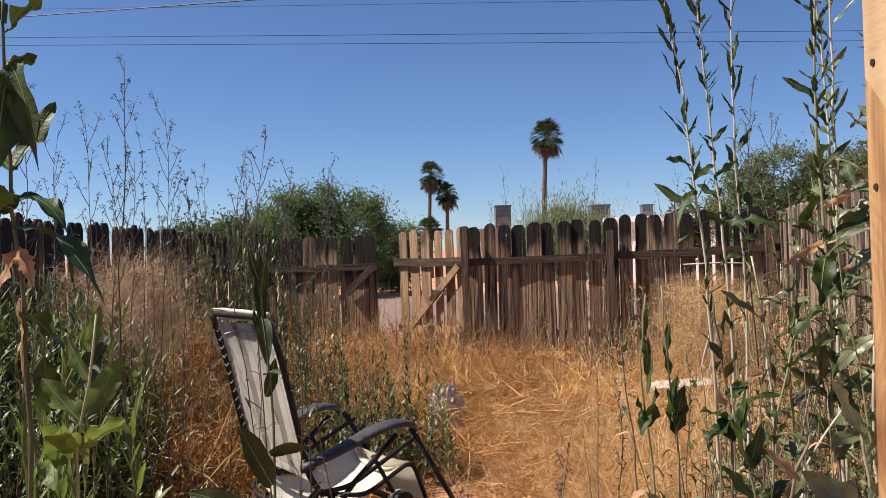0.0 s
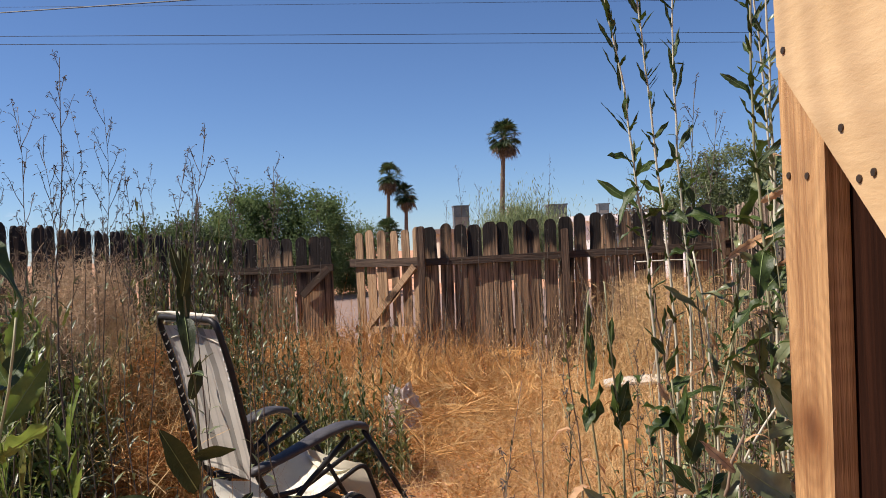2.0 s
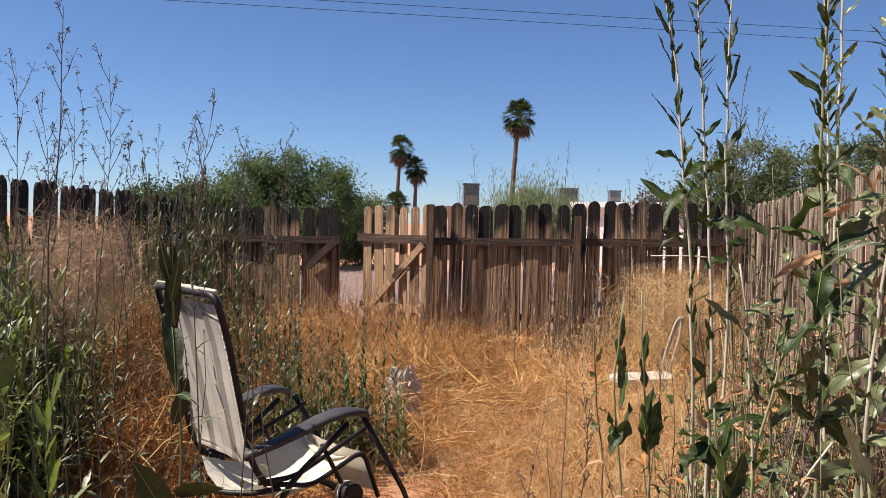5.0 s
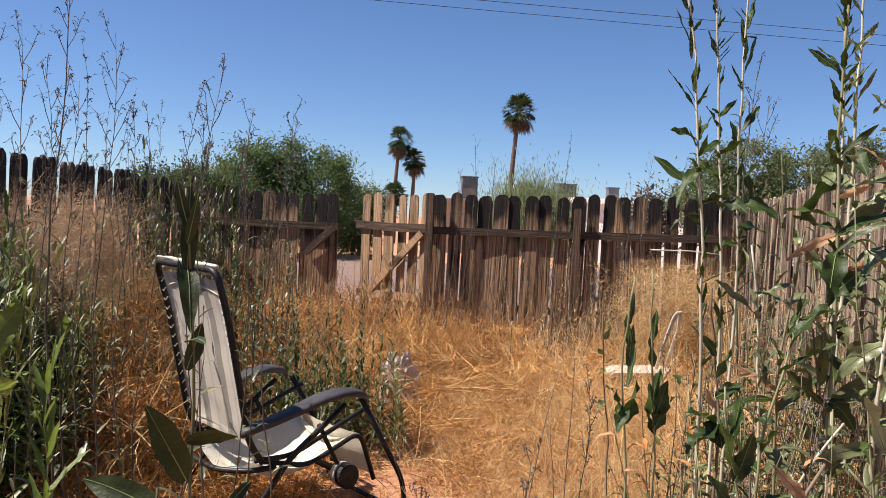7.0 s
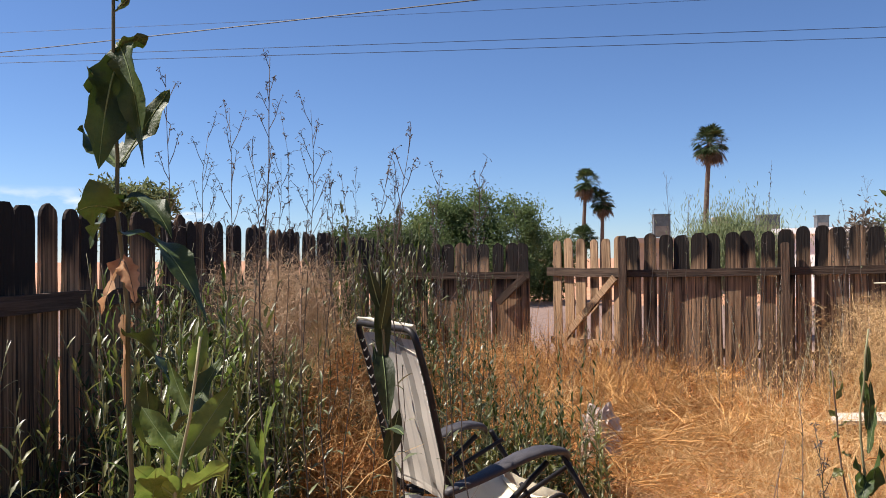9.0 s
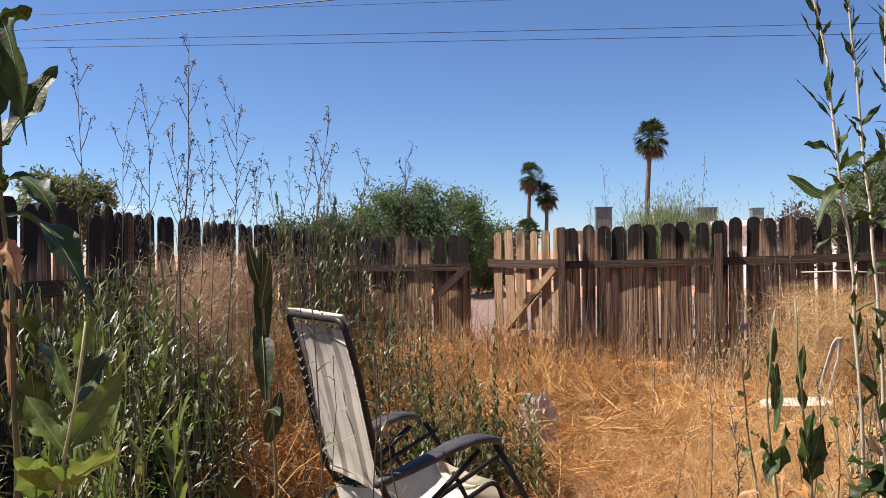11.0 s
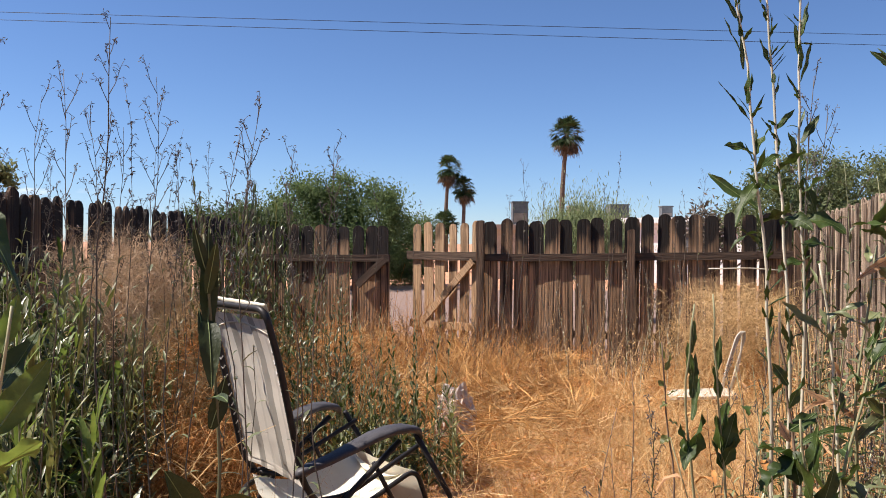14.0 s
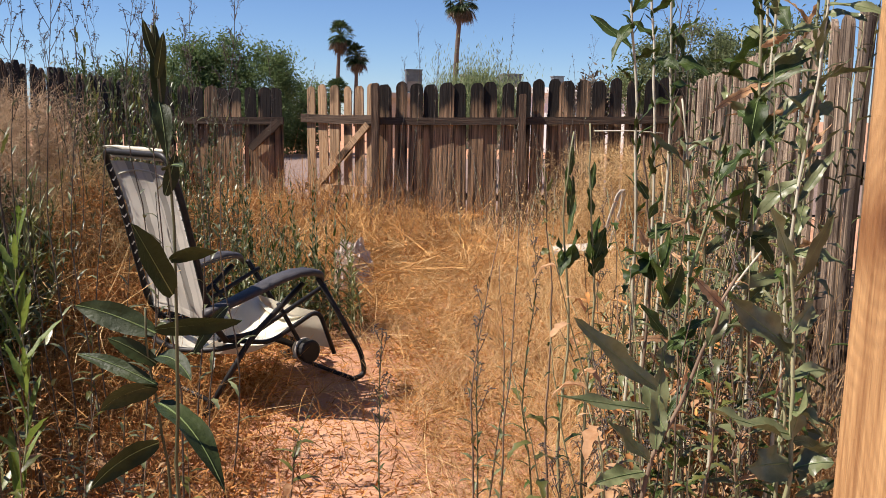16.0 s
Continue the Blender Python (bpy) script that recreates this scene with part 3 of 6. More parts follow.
tree(-3.0, 25, [(-1.0, 0, 2.4, 1.0, 0.85), (0.2, 0.3, 2.5, 1.1, 1.15), (1.2, 0, 2.2, 1.0, 0.95), (0.2, -0.3, 1.2, 1.8, 0.7)], 60000, 0.052, M_TREE, "green bushy desert tree behind the fence", 1)
tree(-5.3, 22, [(-0.7, 0, 1.5, 0.8, 0.7), (0.4, 0, 1.7, 0.9, 0.75), (1.2, 0, 1.5, 0.7, 0.6)], 26000, 0.05, M_TREE, "rounded green shrub tree behind the fence", 2)
tree(-0.6, 27, [(-0.5, 0, 1.6, 0.8, 0.8), (0.2, 0, 1.5, 0.6, 0.65), (-0.3, 0, 0.6, 0.9, 0.5)], 18000, 0.05, M_TREE, "small green tree behind the gate opening", 3)
tree(10.2, 22, [(-1.2, 0, 2.4, 0.9, 0.9), (0, 0, 2.75, 1.2, 1.15), (1.5, 0, 2.7, 1.2, 1.2), (0.5, -0.4, 1.6, 1.8, 0.8), (3.2, 0.4, 2.8, 1.4, 1.3)], 60000, 0.055, M_OLIVE, "broad olive-green tree beyond the side fence", 4)
tree(8.1, 24, [(0, 0, 2.0, 0.5, 0.55), (0.35, 0, 1.8, 0.4, 0.5), (0, 0, 1.2, 0.5, 0.5)], 2600, 0.08, M_BROWNTREE, "small brownish tree beyond the fence", 5)
tree(-18.5, 33, [(0, 0, 4.0, 0.9, 0.8), (0.9, 0, 3.5, 0.8, 0.9), (-1.2, 0, 3.8, 1.2, 1.3), (0, 0, 2.6, 1.5, 0.9)], 9000, 0.13, M_OLIVE, "dark green tree far beyond the side fence", 6)
tree(2.75, 14.5, [(-0.28, 0, 1.50, 0.26, 0.26), (0.06, 0, 1.58, 0.28, 0.3), (0.40, 0, 1.5, 0.24, 0.24)], 40000, 0.045, M_LIME, "feathery yellow-green shrub behind the fence", 7, feathery=0.06, name="shrub")


def palm(x, y, high, r, lean, label, seed, skirt=True):
    p = thing("palm_tree", label, "palm tree", at=pose(x, y, 0))
    rng = random.Random(seed)
    s = Shape()
    pts = [(lean * (k / 8) ** 2, 0, high * k / 8 - 0.05) for k in range(9)]
    s.tube(pts, [0.26 - 0.012 * k for k in range(9)] if high > 4 else 0.2, 8)
    part("trunk", s, M_PALMTRUNK, p, smooth=True)
    head = Vector(pts[-1])

    def fan(shape, d, reach, blades, wide, hang):
        d = Vector(d).normalized()
        side = d.cross(Vector((0, 0, 1))).normalized() if abs(d.z) < 0.99 else Vector((1, 0, 0))
        heart = head + d * reach * 0.55
        shape.tube([head, heart], [0.03, 0.018], 4, cap=False)
        upv = side.cross(d)
        for b in range(blades):
            a = (b / (blades - 1) - 0.5) * wide
            w = (d * math.cos(a) + side * math.sin(a)).normalized()
            tip = heart + w * reach * 0.5 * rng.uniform(0.85, 1.1) - Vector((0, 0, hang * reach * rng.uniform(0.1, 0.5)))
            across = w.cross(upv).normalized() * reach * 0.035
            mid = heart.lerp(tip, 0.55) + Vector((0, 0, hang * reach * 0.08))
            shape.add([heart, mid - across, tip, mid + across], [(0, 1, 2, 3)])

    fr = Shape()
    for k in range(64):
        el = radians(rng.uniform(-45, 82))
        az = rng.uniform(0, 2 * math.pi)
        fan(fr, (math.cos(az) * math.cos(el), math.sin(az) * math.cos(el), math.sin(el)), r * rng.uniform(0.8, 1.05), 13, 2.6, 0.5)
    part("fronds", fr, M_PALM, p)
    if skirt:
        sk = Shape()
        for k in range(40):
            el = radians(rng.uniform(-84, -38))
            az = rng.uniform(0, 2 * math.pi)
            fan(sk, (math.cos(az) * math.cos(el), math.sin(az) * math.cos(el), math.sin(el)), r * rng.uniform(0.7, 1.05), 9, 1.5, 0.8)
        part("dead_fronds", sk, M_SKIRT, p, "hanging dry brown palm fronds")


palm(11.1, 70, 10.95, 1.75, 0.5, "tall fan palm with a skirt of dead fronds", 11)
palm(1.5, 90, 9.7, 1.75, 0.4, "tall fan palm with dark green crown", 12)
palm(3.5, 90, 7.55, 1.6, 0.2, "shorter fan palm with dark green crown", 13)
palm(0.65, 40, 2.35, 0.85, 0.0, "young fan palm behind the gate", 14, skirt=False)


def wire(p, q, sag, r, label):
    s = Shape()
    p, q = Vector(p), Vector(q)
    pts = [p.lerp(q, k / 40) - Vector((0, 0, sag * 4 * (k / 40) * (1 - k / 40))) for k in range(41)]
    s.tube(pts, r, 5)
    tagged(new("power_line", s.mesh("power_line", M_WIRE)), label, "power line", group="overhead lines")


def on_line(a, b, k):
    return tuple(a[i] + (b[i] - a[i]) * k for i in range(3))


for a, b, r in (((-8.79, 16, 5.93), (9.1, 16.88, 5.9), 0.0055), ((-8.78, 16, 5.78), (9.24, 17.14, 5.75), 0.0055), ((-4.27, 17, 6.74), (9.27, 17.21, 6.72), 0.004)):
    wire(on_line(a, b, -2.0), on_line(a, b, 3.0), 0.12, r, "thin black overhead power line across the sky")
wire(on_line((-11.3, 18, 6.72), (-4.5, 15, 6.13), -1.5), on_line((-11.3, 18, 6.72), (-4.5, 15, 6.13), 6.0), 0.1, 0.012, "black service line slanting across the sky")

# ---- folding lounge chair; local x ahead, y to its left, z up ----
chair = thing("lounge_chair", "reclining lounge chair with striped grey fabric and black tube frame", "chair",
              at=Matrix.Translation((-0.53, 3.22, 0.0)) @ Matrix.Rotation(math.atan2(0.6, 0.8), 4, "Z"))
R = 0.0125


def bend(pts, n=6):
    """Rounds the corners of a polyline."""
    pts = [Vector(p) for p in pts]
    out = [pts[0]]
    for a, b, c in zip(pts, pts[1:], pts[2:]):
        r = min(0.06, (b - a).length * 0.45, (c - b).length * 0.45)
        p, q = b + (a - b).normalized() * r, b + (c - b).normalized() * r
        out += [p.lerp(b, k / n).lerp(b.lerp(q, k / n), k / n) for k in range(n + 1)]
    return out + [pts[-1]]


def chair_tube(name, pts, r=R):
    s = Shape()
    s.tube(bend(pts), r, 10)
    part(name, s, M_TUBE, chair, smooth=True)


W = 0.60
chair_tube("back_frame", [(0.13, 0.012, 0.33), (0.065, 0.012, 0.42), (-0.05, 0.008, 0.93), (-0.108, 0.008, 1.12), (-0.108, W - 0.008, 1.115), (-0.05, W - 0.008, 0.93), (0.065, W - 0.012, 0.42), (0.13, W - 0.012, 0.33)], 0.014)
for v in (0.0, W):
    chair_tube("leg", [(0.0, v, 0.013), (0.25, v, 0.33), (0.52, v, 0.53)])
    chair_tube("leg", [(0.80, v, 0.013), (0.885, v, 0.02), (0.86, v, 0.14), (0.605, v, 0.545)])
    inner = v + (0.02 if v == 0 else -0.02)
    chair_tube("side_bar", [(0.10, inner, 0.34), (0.27, inner, 0.335), (0.66, inner, 0.50)], 0.011)
    chair_tube("link_bar", [(0.40, inner, 0.45), (0.53, inner, 0.22)], 0.010)
    chair_tube("seat_rail", [(0.13, inner + (0.012 if v == 0 else -0.012), 0.33), (0.36, inner + (0.012 if v == 0 else -0.012), 0.275), (0.62, inner, 0.39), (0.71, inner, 0.16)], 0.011)
chair_tube("cross_bar", [(0.05, 0.0, 0.08), (0.05, W, 0.08)], 0.011)
chair_tube("cross_bar", [(0.80, 0.0, 0.02), (0.80, W, 0.02)], 0.011)
chair_tube("rear_loop", [(0.20, 0.02, 0.30), (0.10, 0.06, 0.285), (0.02, 0.2, 0.27), (0.01, W - 0.2, 0.27), (0.05, W - 0.05, 0.285), (0.20, W - 0.02, 0.31)], 0.012)
chair_tube("front_bar", [(0.53, -0.01, 0.22), (0.53, W + 0.01, 0.22)], 0.016)
for v in (-0.005, W + 0.005):
    knob = Shape()
    knob.tube([(0.53, v - 0.04, 0.215), (0.53, v - 0.034, 0.215), (0.53, v + 0.0, 0.215), (0.53, v + 0.004, 0.215)], [0.046, 0.054, 0.054, 0.046], 20)
    k = part("locking_knob", knob, M_TUBE, chair, smooth=False)
    ring = Shape()
    ring.tube([(0.53, v + 0.006, 0.215), (0.53, v + 0.022, 0.215)], [0.056, 0.056], 20)
    ring.tube([(0.53, v + 0.03, 0.215), (0.53, v + 0.05, 0.215)], [0.05, 0.044], 20)
    part("collar", ring, M_WHITE, k, "white plastic collar")


def armrest(v, start=0.02, reach=1.0):
    """A moulded arm: broad, dipped in the middle, curling down at the front."""
    s = Shape()
    prof = [(0.02, 0.486, 0.017), (0.05, 0.497, 0.026), (0.16, 0.521, 0.032), (0.28, 0.556, 0.041), (0.38, 0.588, 0.046), (0.47, 0.603, 0.046), (0.54, 0.601, 0.042), (0.59, 0.589, 0.033), (0.615, 0.573, 0.022), (0.624, 0.558, 0.010)]
    rows = []
    for x, z, w in prof:
        row = []
        for k in range(12):
            a = 2 * math.pi * k / 12
            c, d = math.cos(a), math.sin(a)
            row.append((start + (x - 0.02) * reach, v + 1.15 * w * math.copysign(abs(c) ** 0.6, c), z - 0.018 + 0.017 * math.copysign(abs(d) ** 0.7, d)))
        rows += row
    s.add(rows, [(i * 12 + k, i * 12 + (k + 1) % 12, i * 12 + 12 + (k + 1) % 12, i * 12 + 12 + k) for i in range(len(prof) - 1) for k in range(12)]
          + [tuple(reversed(range(12))), tuple(range((len(prof) - 1) * 12, len(prof) * 12))])
    part("armrest", s, M_ARM, chair, "dark grey moulded plastic armrest", smooth=True)


armrest(-0.01)
armrest(W + 0.01, 0.075, 0.845)


def cloth(name, line, inset, sag, mat, label="", rows=14):
    """Fabric slung between the side tubes along a line of (x, z), with thickness."""
    s = Shape()
    pts = bend([(x, 0, z) for x, z in line], 5)
    n = len(pts)
    verts = []
    for i, p in enumerate(pts):
        d = (pts[min(i + 1, n - 1)] - pts[max(i - 1, 0)]).normalized()
        nor = Vector((-d.z, 0, d.x))
        for k in range(rows + 1):
            u = k / rows
            wrinkle = 0.004 * noise.noise((u * 7, i * 0.35, len(line))) + 0.003 * noise.noise((u * 19, i * 0.9, 5))
            q = p - nor * (sag * 4 * u * (1 - u)) + nor * wrinkle
            edge = inset + 0.004 * math.sin(i * 2.1)
            verts.append((q.x, edge + (W - 2 * edge) * u, q.z))
    w = rows + 1
    faces = [(i * w + k, i * w + k + 1, i * w + w + k + 1, i * w + w + k) for i in range(n - 1) for k in range(rows)]
    s.add(verts, faces)
    ob = part(name, s, mat, chair, label, smooth=True)
    return ob


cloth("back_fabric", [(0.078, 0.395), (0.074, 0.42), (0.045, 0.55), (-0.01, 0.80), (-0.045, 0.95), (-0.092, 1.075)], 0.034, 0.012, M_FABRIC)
cloth("back_hem", [(-0.085, 1.10), (-0.112, 1.138), (-0.098, 1.142), (-0.08, 1.09)], 0.012, -0.004, M_HEM, "cream padded top hem")
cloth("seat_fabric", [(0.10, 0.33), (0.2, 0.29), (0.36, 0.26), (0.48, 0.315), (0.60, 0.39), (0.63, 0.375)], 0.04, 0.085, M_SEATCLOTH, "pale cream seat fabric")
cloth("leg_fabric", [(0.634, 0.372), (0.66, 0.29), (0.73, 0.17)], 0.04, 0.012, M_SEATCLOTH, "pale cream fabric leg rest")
seam = Shape()
seam.tube([(-0.066 - 0.004 * math.sin(math.pi * k / 12), 0.06 + (W - 0.12) * k / 12, 1.045 - 0.03 * (2 * k / 12 - 1) ** 2) for k in range(13)], 0.0045, 5)
part("seam", seam, M_HEM, chair, "pale stitched seam under the top hem", smooth=True)
for v, sgn in ((0.01, 1), (W - 0.01, -1)):
    for k in range(15):
        t = (k + 0.5) / 15
        x0, z0 = 0.06 + (-0.095 - 0.06) * t, 0.43 + (1.06 - 0.43) * t
        s = Shape()
        s.tube([(x0, v, z0), (x0 + 0.004, v + sgn * 0.012, z0 - 0.012), (x0 + 0.006, v + sgn * 0.028, z0 + 0.004)], 0.003, 5)
        part("lacing", s, M_CORD, chair)

# ---- weeds ----


def tall_weed(x, y, high, seed, lean=(0.0, 0.0), leaves=16, leaf=(0.16, 0.035), start=0.12, stop=0.95, thick=0.006, mat=M_LEAF, stem_mat=M_STEM,
              label="tall green prickly weed with narrow leaves", droop=0.7, singly=False, jag=0.2, head=False, name="tall_weed", dead=0, rise=0.55, taper=0.82, group="tall weeds in the yard"):
    """A leafy annual: one wavering stem, leaves in a spiral that shrink upwards, sometimes a dry branched head."""
    rng = random.Random(seed)
    t = thing(name, label, "weed", group, at=pose(x, y, ground_height(x, y) - 0.01))
    n = 12
    ph, ps = rng.uniform(0, 6.3), rng.uniform(0.35, 0.75)
    wob = [Vector((math.sin(ph + k * ps) - math.sin(ph) + rng.uniform(-0.22, 0.22), math.cos(ph * 2 + k * ps) - math.cos(ph * 2), 0)) * 0.016 * high for k in range(n + 1)]
    pts = [Vector((lean[0] * (k / n) ** 1.6, lean[1] * (k / n) ** 1.6, high * k / n)) + (wob[k] if k else Vector()) for k in range(n + 1)]
    s = Shape()
    s.tube(pts, [thick * (1 - 0.8 * k / n) for k in range(n + 1)], 6)
    part("stem", s, stem_mat, t, smooth=True)

    def along(u):
        u = min(max(u, 0), 0.999) * n
        i = int(u)
        return pts[i].lerp(pts[i + 1], u - i)

    mass, ribs, old = Shape(), Shape(), Shape()
    turn = rng.uniform(0, 6.28)
    for k in range(leaves):
        u = start + (stop - start) * (k + rng.uniform(-0.3, 0.3)) / leaves
        shrink = (1.0 - taper * max(0, (u - 0.1)) / 0.9) * rng.uniform(0.7, 1.15)
        turn += 2.4 + rng.uniform(-0.4, 0.4)
        el = rise + rng.uniform(-0.25, 0.35) + 0.4 * u
        way = Vector((math.cos(turn) * math.cos(el), math.sin(turn) * math.cos(el), math.sin(el)))
        target = old if k < dead else (Shape() if singly else mass)
        target.leaf(along(u), way, (0, 0, 1), leaf[0] * shrink, leaf[1] * shrink * rng.uniform(0.8, 1.2), droop * rng.uniform(0.5, 1.5) + (1.2 if k < dead else 0),
                    rng.uniform(0.15, 0.6), jag, 8 if singly else 6, rng, rng.uniform(0.75, 1.1), 0.25 if singly else 0.1)
        if singly and k >= dead:
            ob = part("leaf", target, mat, t, smooth=True)
            rib = Shape()
            mids = [Vector(target.v[i * 3 + 1]) for i in range(9)]
            lift = Vector((0, 0, 0.0012))
            rib.tube([m + lift for m in mids], [leaf[1] * shrink * 0.035 * (1 - i / 9) + 0.0003 for i in range(9)], 4, cap=False)
            part("rib", rib, M_RIB, ob, "pale midrib")
    if mass.v:
        part("leaves", mass, mat, t, smooth=True)
    if old.v:
        part("withered_leaves", old, M_DEADLEAF, t, "withered orange-brown lower leaves", smooth=True)
    if head:
        branch_head(t, pts, high, rng, head)
    return t


def branch_head(t, pts, high, rng, spread):
    """A dry open panicle: branches rise off the stalk, fork, and nod at their tips with tiny seed tufts."""
    s, seeds = Shape(), Shape()
    count = rng.randint(9, 14)
    for k in range(count):
        u = 0.70 + 0.29 * (k + rng.random()) / count
        i = u * (len(pts) - 1)
        p = pts[int(i)].lerp(pts[min(int(i) + 1, len(pts) - 1)], i - int(i))
        a, reach = k * 2.4 + rng.uniform(-0.5, 0.5), spread * rng.uniform(0.55, 1.0) * (1.5 - u * 0.95)
        flat = Vector((math.cos(a), math.sin(a), 0))
        q = p + flat * reach * 0.26 + Vector((0, 0, reach * 0.5))
        r = p + flat * reach * 0.5 + Vector((0, 0, reach * rng.uniform(1.0, 1.35)))
        nod = r + flat * reach * 0.22 + Vector((0, 0, reach * rng.uniform(-0.16, 0.05)))
        s.tube([p, q, r, nod], [0.0013, 0.0011, 0.0008, 0.0006], 4, cap=False)
        ends = [nod]
        for j in range(rng.randint(4, 8)):
            b = q.lerp(r, rng.uniform(0, 1)) if j else r
            out = Vector((rng.uniform(-1, 1), rng.uniform(-1, 1), rng.uniform(0.5, 1.5))).normalized() * reach * rng.uniform(0.14, 0.34)
            e = b + out
            s.tube([b, b + out * 0.6 + flat * reach * 0.03, e], [0.0008, 0.0007, 0.0005], 3, cap=False)
            ends.append(e)
        for e in ends:
            d = Vector((rng.uniform(-1, 1), rng.uniform(-1, 1), rng.uniform(-1, 0.3))).normalized()
            seeds.tube([e, e + d * 0.004, e + d * 0.010], [0.0007, 0.0015, 0.0005], 4)
    tagged(part("branching_top", s, M_STALK, t), kind="stuff")
    tagged(part("seed_tuft", seeds, M_SEED, t, "tiny dry seed heads"), kind="stuff")


def flower_stalk(x, y, high, seed, spread=0.18, lean=0.1, leafy=5, thick=0.005):
    rng = random.Random(seed)
    return tall_weed(x, y, high, seed, (rng.uniform(-lean, lean), rng.uniform(-lean, lean)), leafy, (0.10, 0.018), 0.15, 0.8, thick, M_GREYLEAF, M_STALK,
                     "tall dry flower stalk with an airy branched head", 0.9, head=spread, name="flower_stalk", group="dry flower stalks")


# stalks that stand against the sky on the weedy side
for k, (x, y, h, spread, leafy) in enumerate((
        (-0.92, 2.45, 2.04, 0.10, 9),
        (-1.08, 2.40, 1.88, 0.13, 5),
        (-0.87, 2.70, 1.92, 0.13, 6),
        (-0.42, 2.00, 1.71, 0.11, 3),
        (-0.34, 2.60, 1.69, 0.11, 3),
        (-0.46, 2.80, 1.68, 0.09, 3),
        (-0.62, 2.50, 1.72, 0.09, 4),
        (-1.14, 2.20, 1.95, 0.11, 4),
        (-1.03, 2.60, 1.78, 0.13, 3),
        (-1.06, 2.90, 1.78, 0.10, 3),
        (-1.35, 2.90, 1.89, 0.14, 4),
        (-0.52, 3.00, 1.61, 0.05, 2),
        (-0.83, 3.00, 1.73, 0.06, 2),
        (-0.81, 2.70, 1.70, 0.05, 3))):
    flower_stalk(x, y, h, 100 + k, spread * 1.15, 0.015, leafy + 9, 0.0036 if k else 0.0058)
# stalks along the fence
for k, (x, y, h, spread) in enumerate(((0.89, 8.6, 2.24, 0.16), (1.92, 8.6, 2.36, 0.05), (1.84, 8.6, 2.02, 0.14), (2.8, 8.6, 2.17, 0.2), (2.67, 8.6, 2.0, 0.05), (2.55, 8.6, 1.88, 0.04), (1.25, 8.6, 2.03, 0.14), (0.77, 8.6, 1.87, 0.14),
                                       (-0.54, 8.6, 1.95, 0.07), (-0.88, 8.6, 2.05, 0.08), (-0.21, 8.6, 1.84, 0.06), (1.05, 2.3, 1.88, 0.14), (1.36, 3.0, 1.85, 0.16))):
    flower_stalk(x, y, h, 140 + k, spread, 0.1, 6, 0.0048)

stand = random.Random(77)
for k in range(13):
    y = stand.uniform(2.6, 5.0)
    x = -y * stand.uniform(0.2, 0.45)
    if x > -2.2:
        flower_stalk(x, y, stand.uniform(1.45, 2.05), 700 + k, stand.choice((0.03, 0.05, 0.08, 0.1)), 0.08, stand.randint(6, 12), 0.0028)

# the dense bank of leafy weeds on the shaded side
bank = random.Random(5)
BANK_LEAVES = (M_LEAF, M_GREYLEAF, M_FRESH, M_GREYLEAF, M_LEAF, M_BIGLEAF)


def bank_weed(x, y, high, seed):
    tall_weed(x, y, high, seed, (bank.uniform(-0.2, 0.2), bank.uniform(-0.14, 0.14)), bank.randint(20, 34), (bank.uniform(0.10, 0.19), bank.uniform(0.014, 0.028)), 0.06, 0.98,
              0.0042, BANK_LEAVES[seed % 6], (M_STEM, M_DARKSTEM, M_DRYSTEM)[seed % 3], "leafy green weed in the dense side bank", bank.uniform(0.4, 1.2), rise=bank.uniform(0.6, 1.0), taper=0.6, jag=0.25, dead=3 if seed % 4 == 0 else 0, name="bank_weed", group="weeds in the side bank")


for k in range(215):
    y = bank.uniform(2.5, 5.6)
    side = bank.uniform(0.335 if y > 4.1 else 0.39 if y > 3.3 else 0.48, 0.6)
    if -y * side < -2.25:
        continue
    inner = max(0.0, min(1.0, (side - 0.385) / 0.05))
    bank_weed(-y * side, y, bank.uniform(0.55, 0.95) + inner * bank.uniform(0.15, 0.6) * (0.35 if y > 4.0 and side < 0.47 else 1 if y > 3.2 or side > 0.47 else 0.2), 200 + k)
for k in range(64):
    y = bank.uniform(3.45, 4.7)
    bank_weed(-y * bank.uniform(0.345, 0.46), y, bank.uniform(0.6, 1.08), 3600 + k)
for k in range(12):
    y = bank.uniform(1.5, 2.3)
    tall_weed(-y * bank.uniform(0.41, 0.54), y, bank.uniform(0.95, 1.28), 3700 + k, (bank.uniform(-0.12, 0.12), bank.uniform(-0.1, 0.1)), bank.randint(20, 28), (bank.uniform(0.12, 0.2), bank.uniform(0.016, 0.028)), 0.2, 0.98,
              0.004, M_FRESH if k % 3 else M_LEAF, M_STEM, "fresh green weed with narrow upright leaves", 0.5, rise=0.95, taper=0.45, jag=0.2, name="bank_weed", group="weeds in the side bank")
for k in range(60):
    y = bank.uniform(3.1, 4.3)
    x = -y * bank.uniform(0.42, 0.57)
    if x > -2.25:
        tall_weed(x, y, bank.uniform(0.9, 1.4), 3400 + k, (bank.uniform(-0.2, 0.2), bank.uniform(-0.14, 0.14)), bank.randint(24, 36), (bank.uniform(0.13, 0.21), bank.uniform(0.02, 0.036)), 0.1, 0.98,
                  0.0042, (M_LEAF, M_FRESH, M_GREYLEAF, M_LEAF, M_BIGLEAF)[k % 5], M_STEM if k % 2 else M_DARKSTEM, "leafy green weed in the dense side bank", bank.uniform(0.6, 1.4), rise=bank.uniform(0.4, 0.9), taper=0.5, jag=0.3, dead=3 if k % 4 == 0 else 0, name="bank_weed", group="weeds in the side bank")
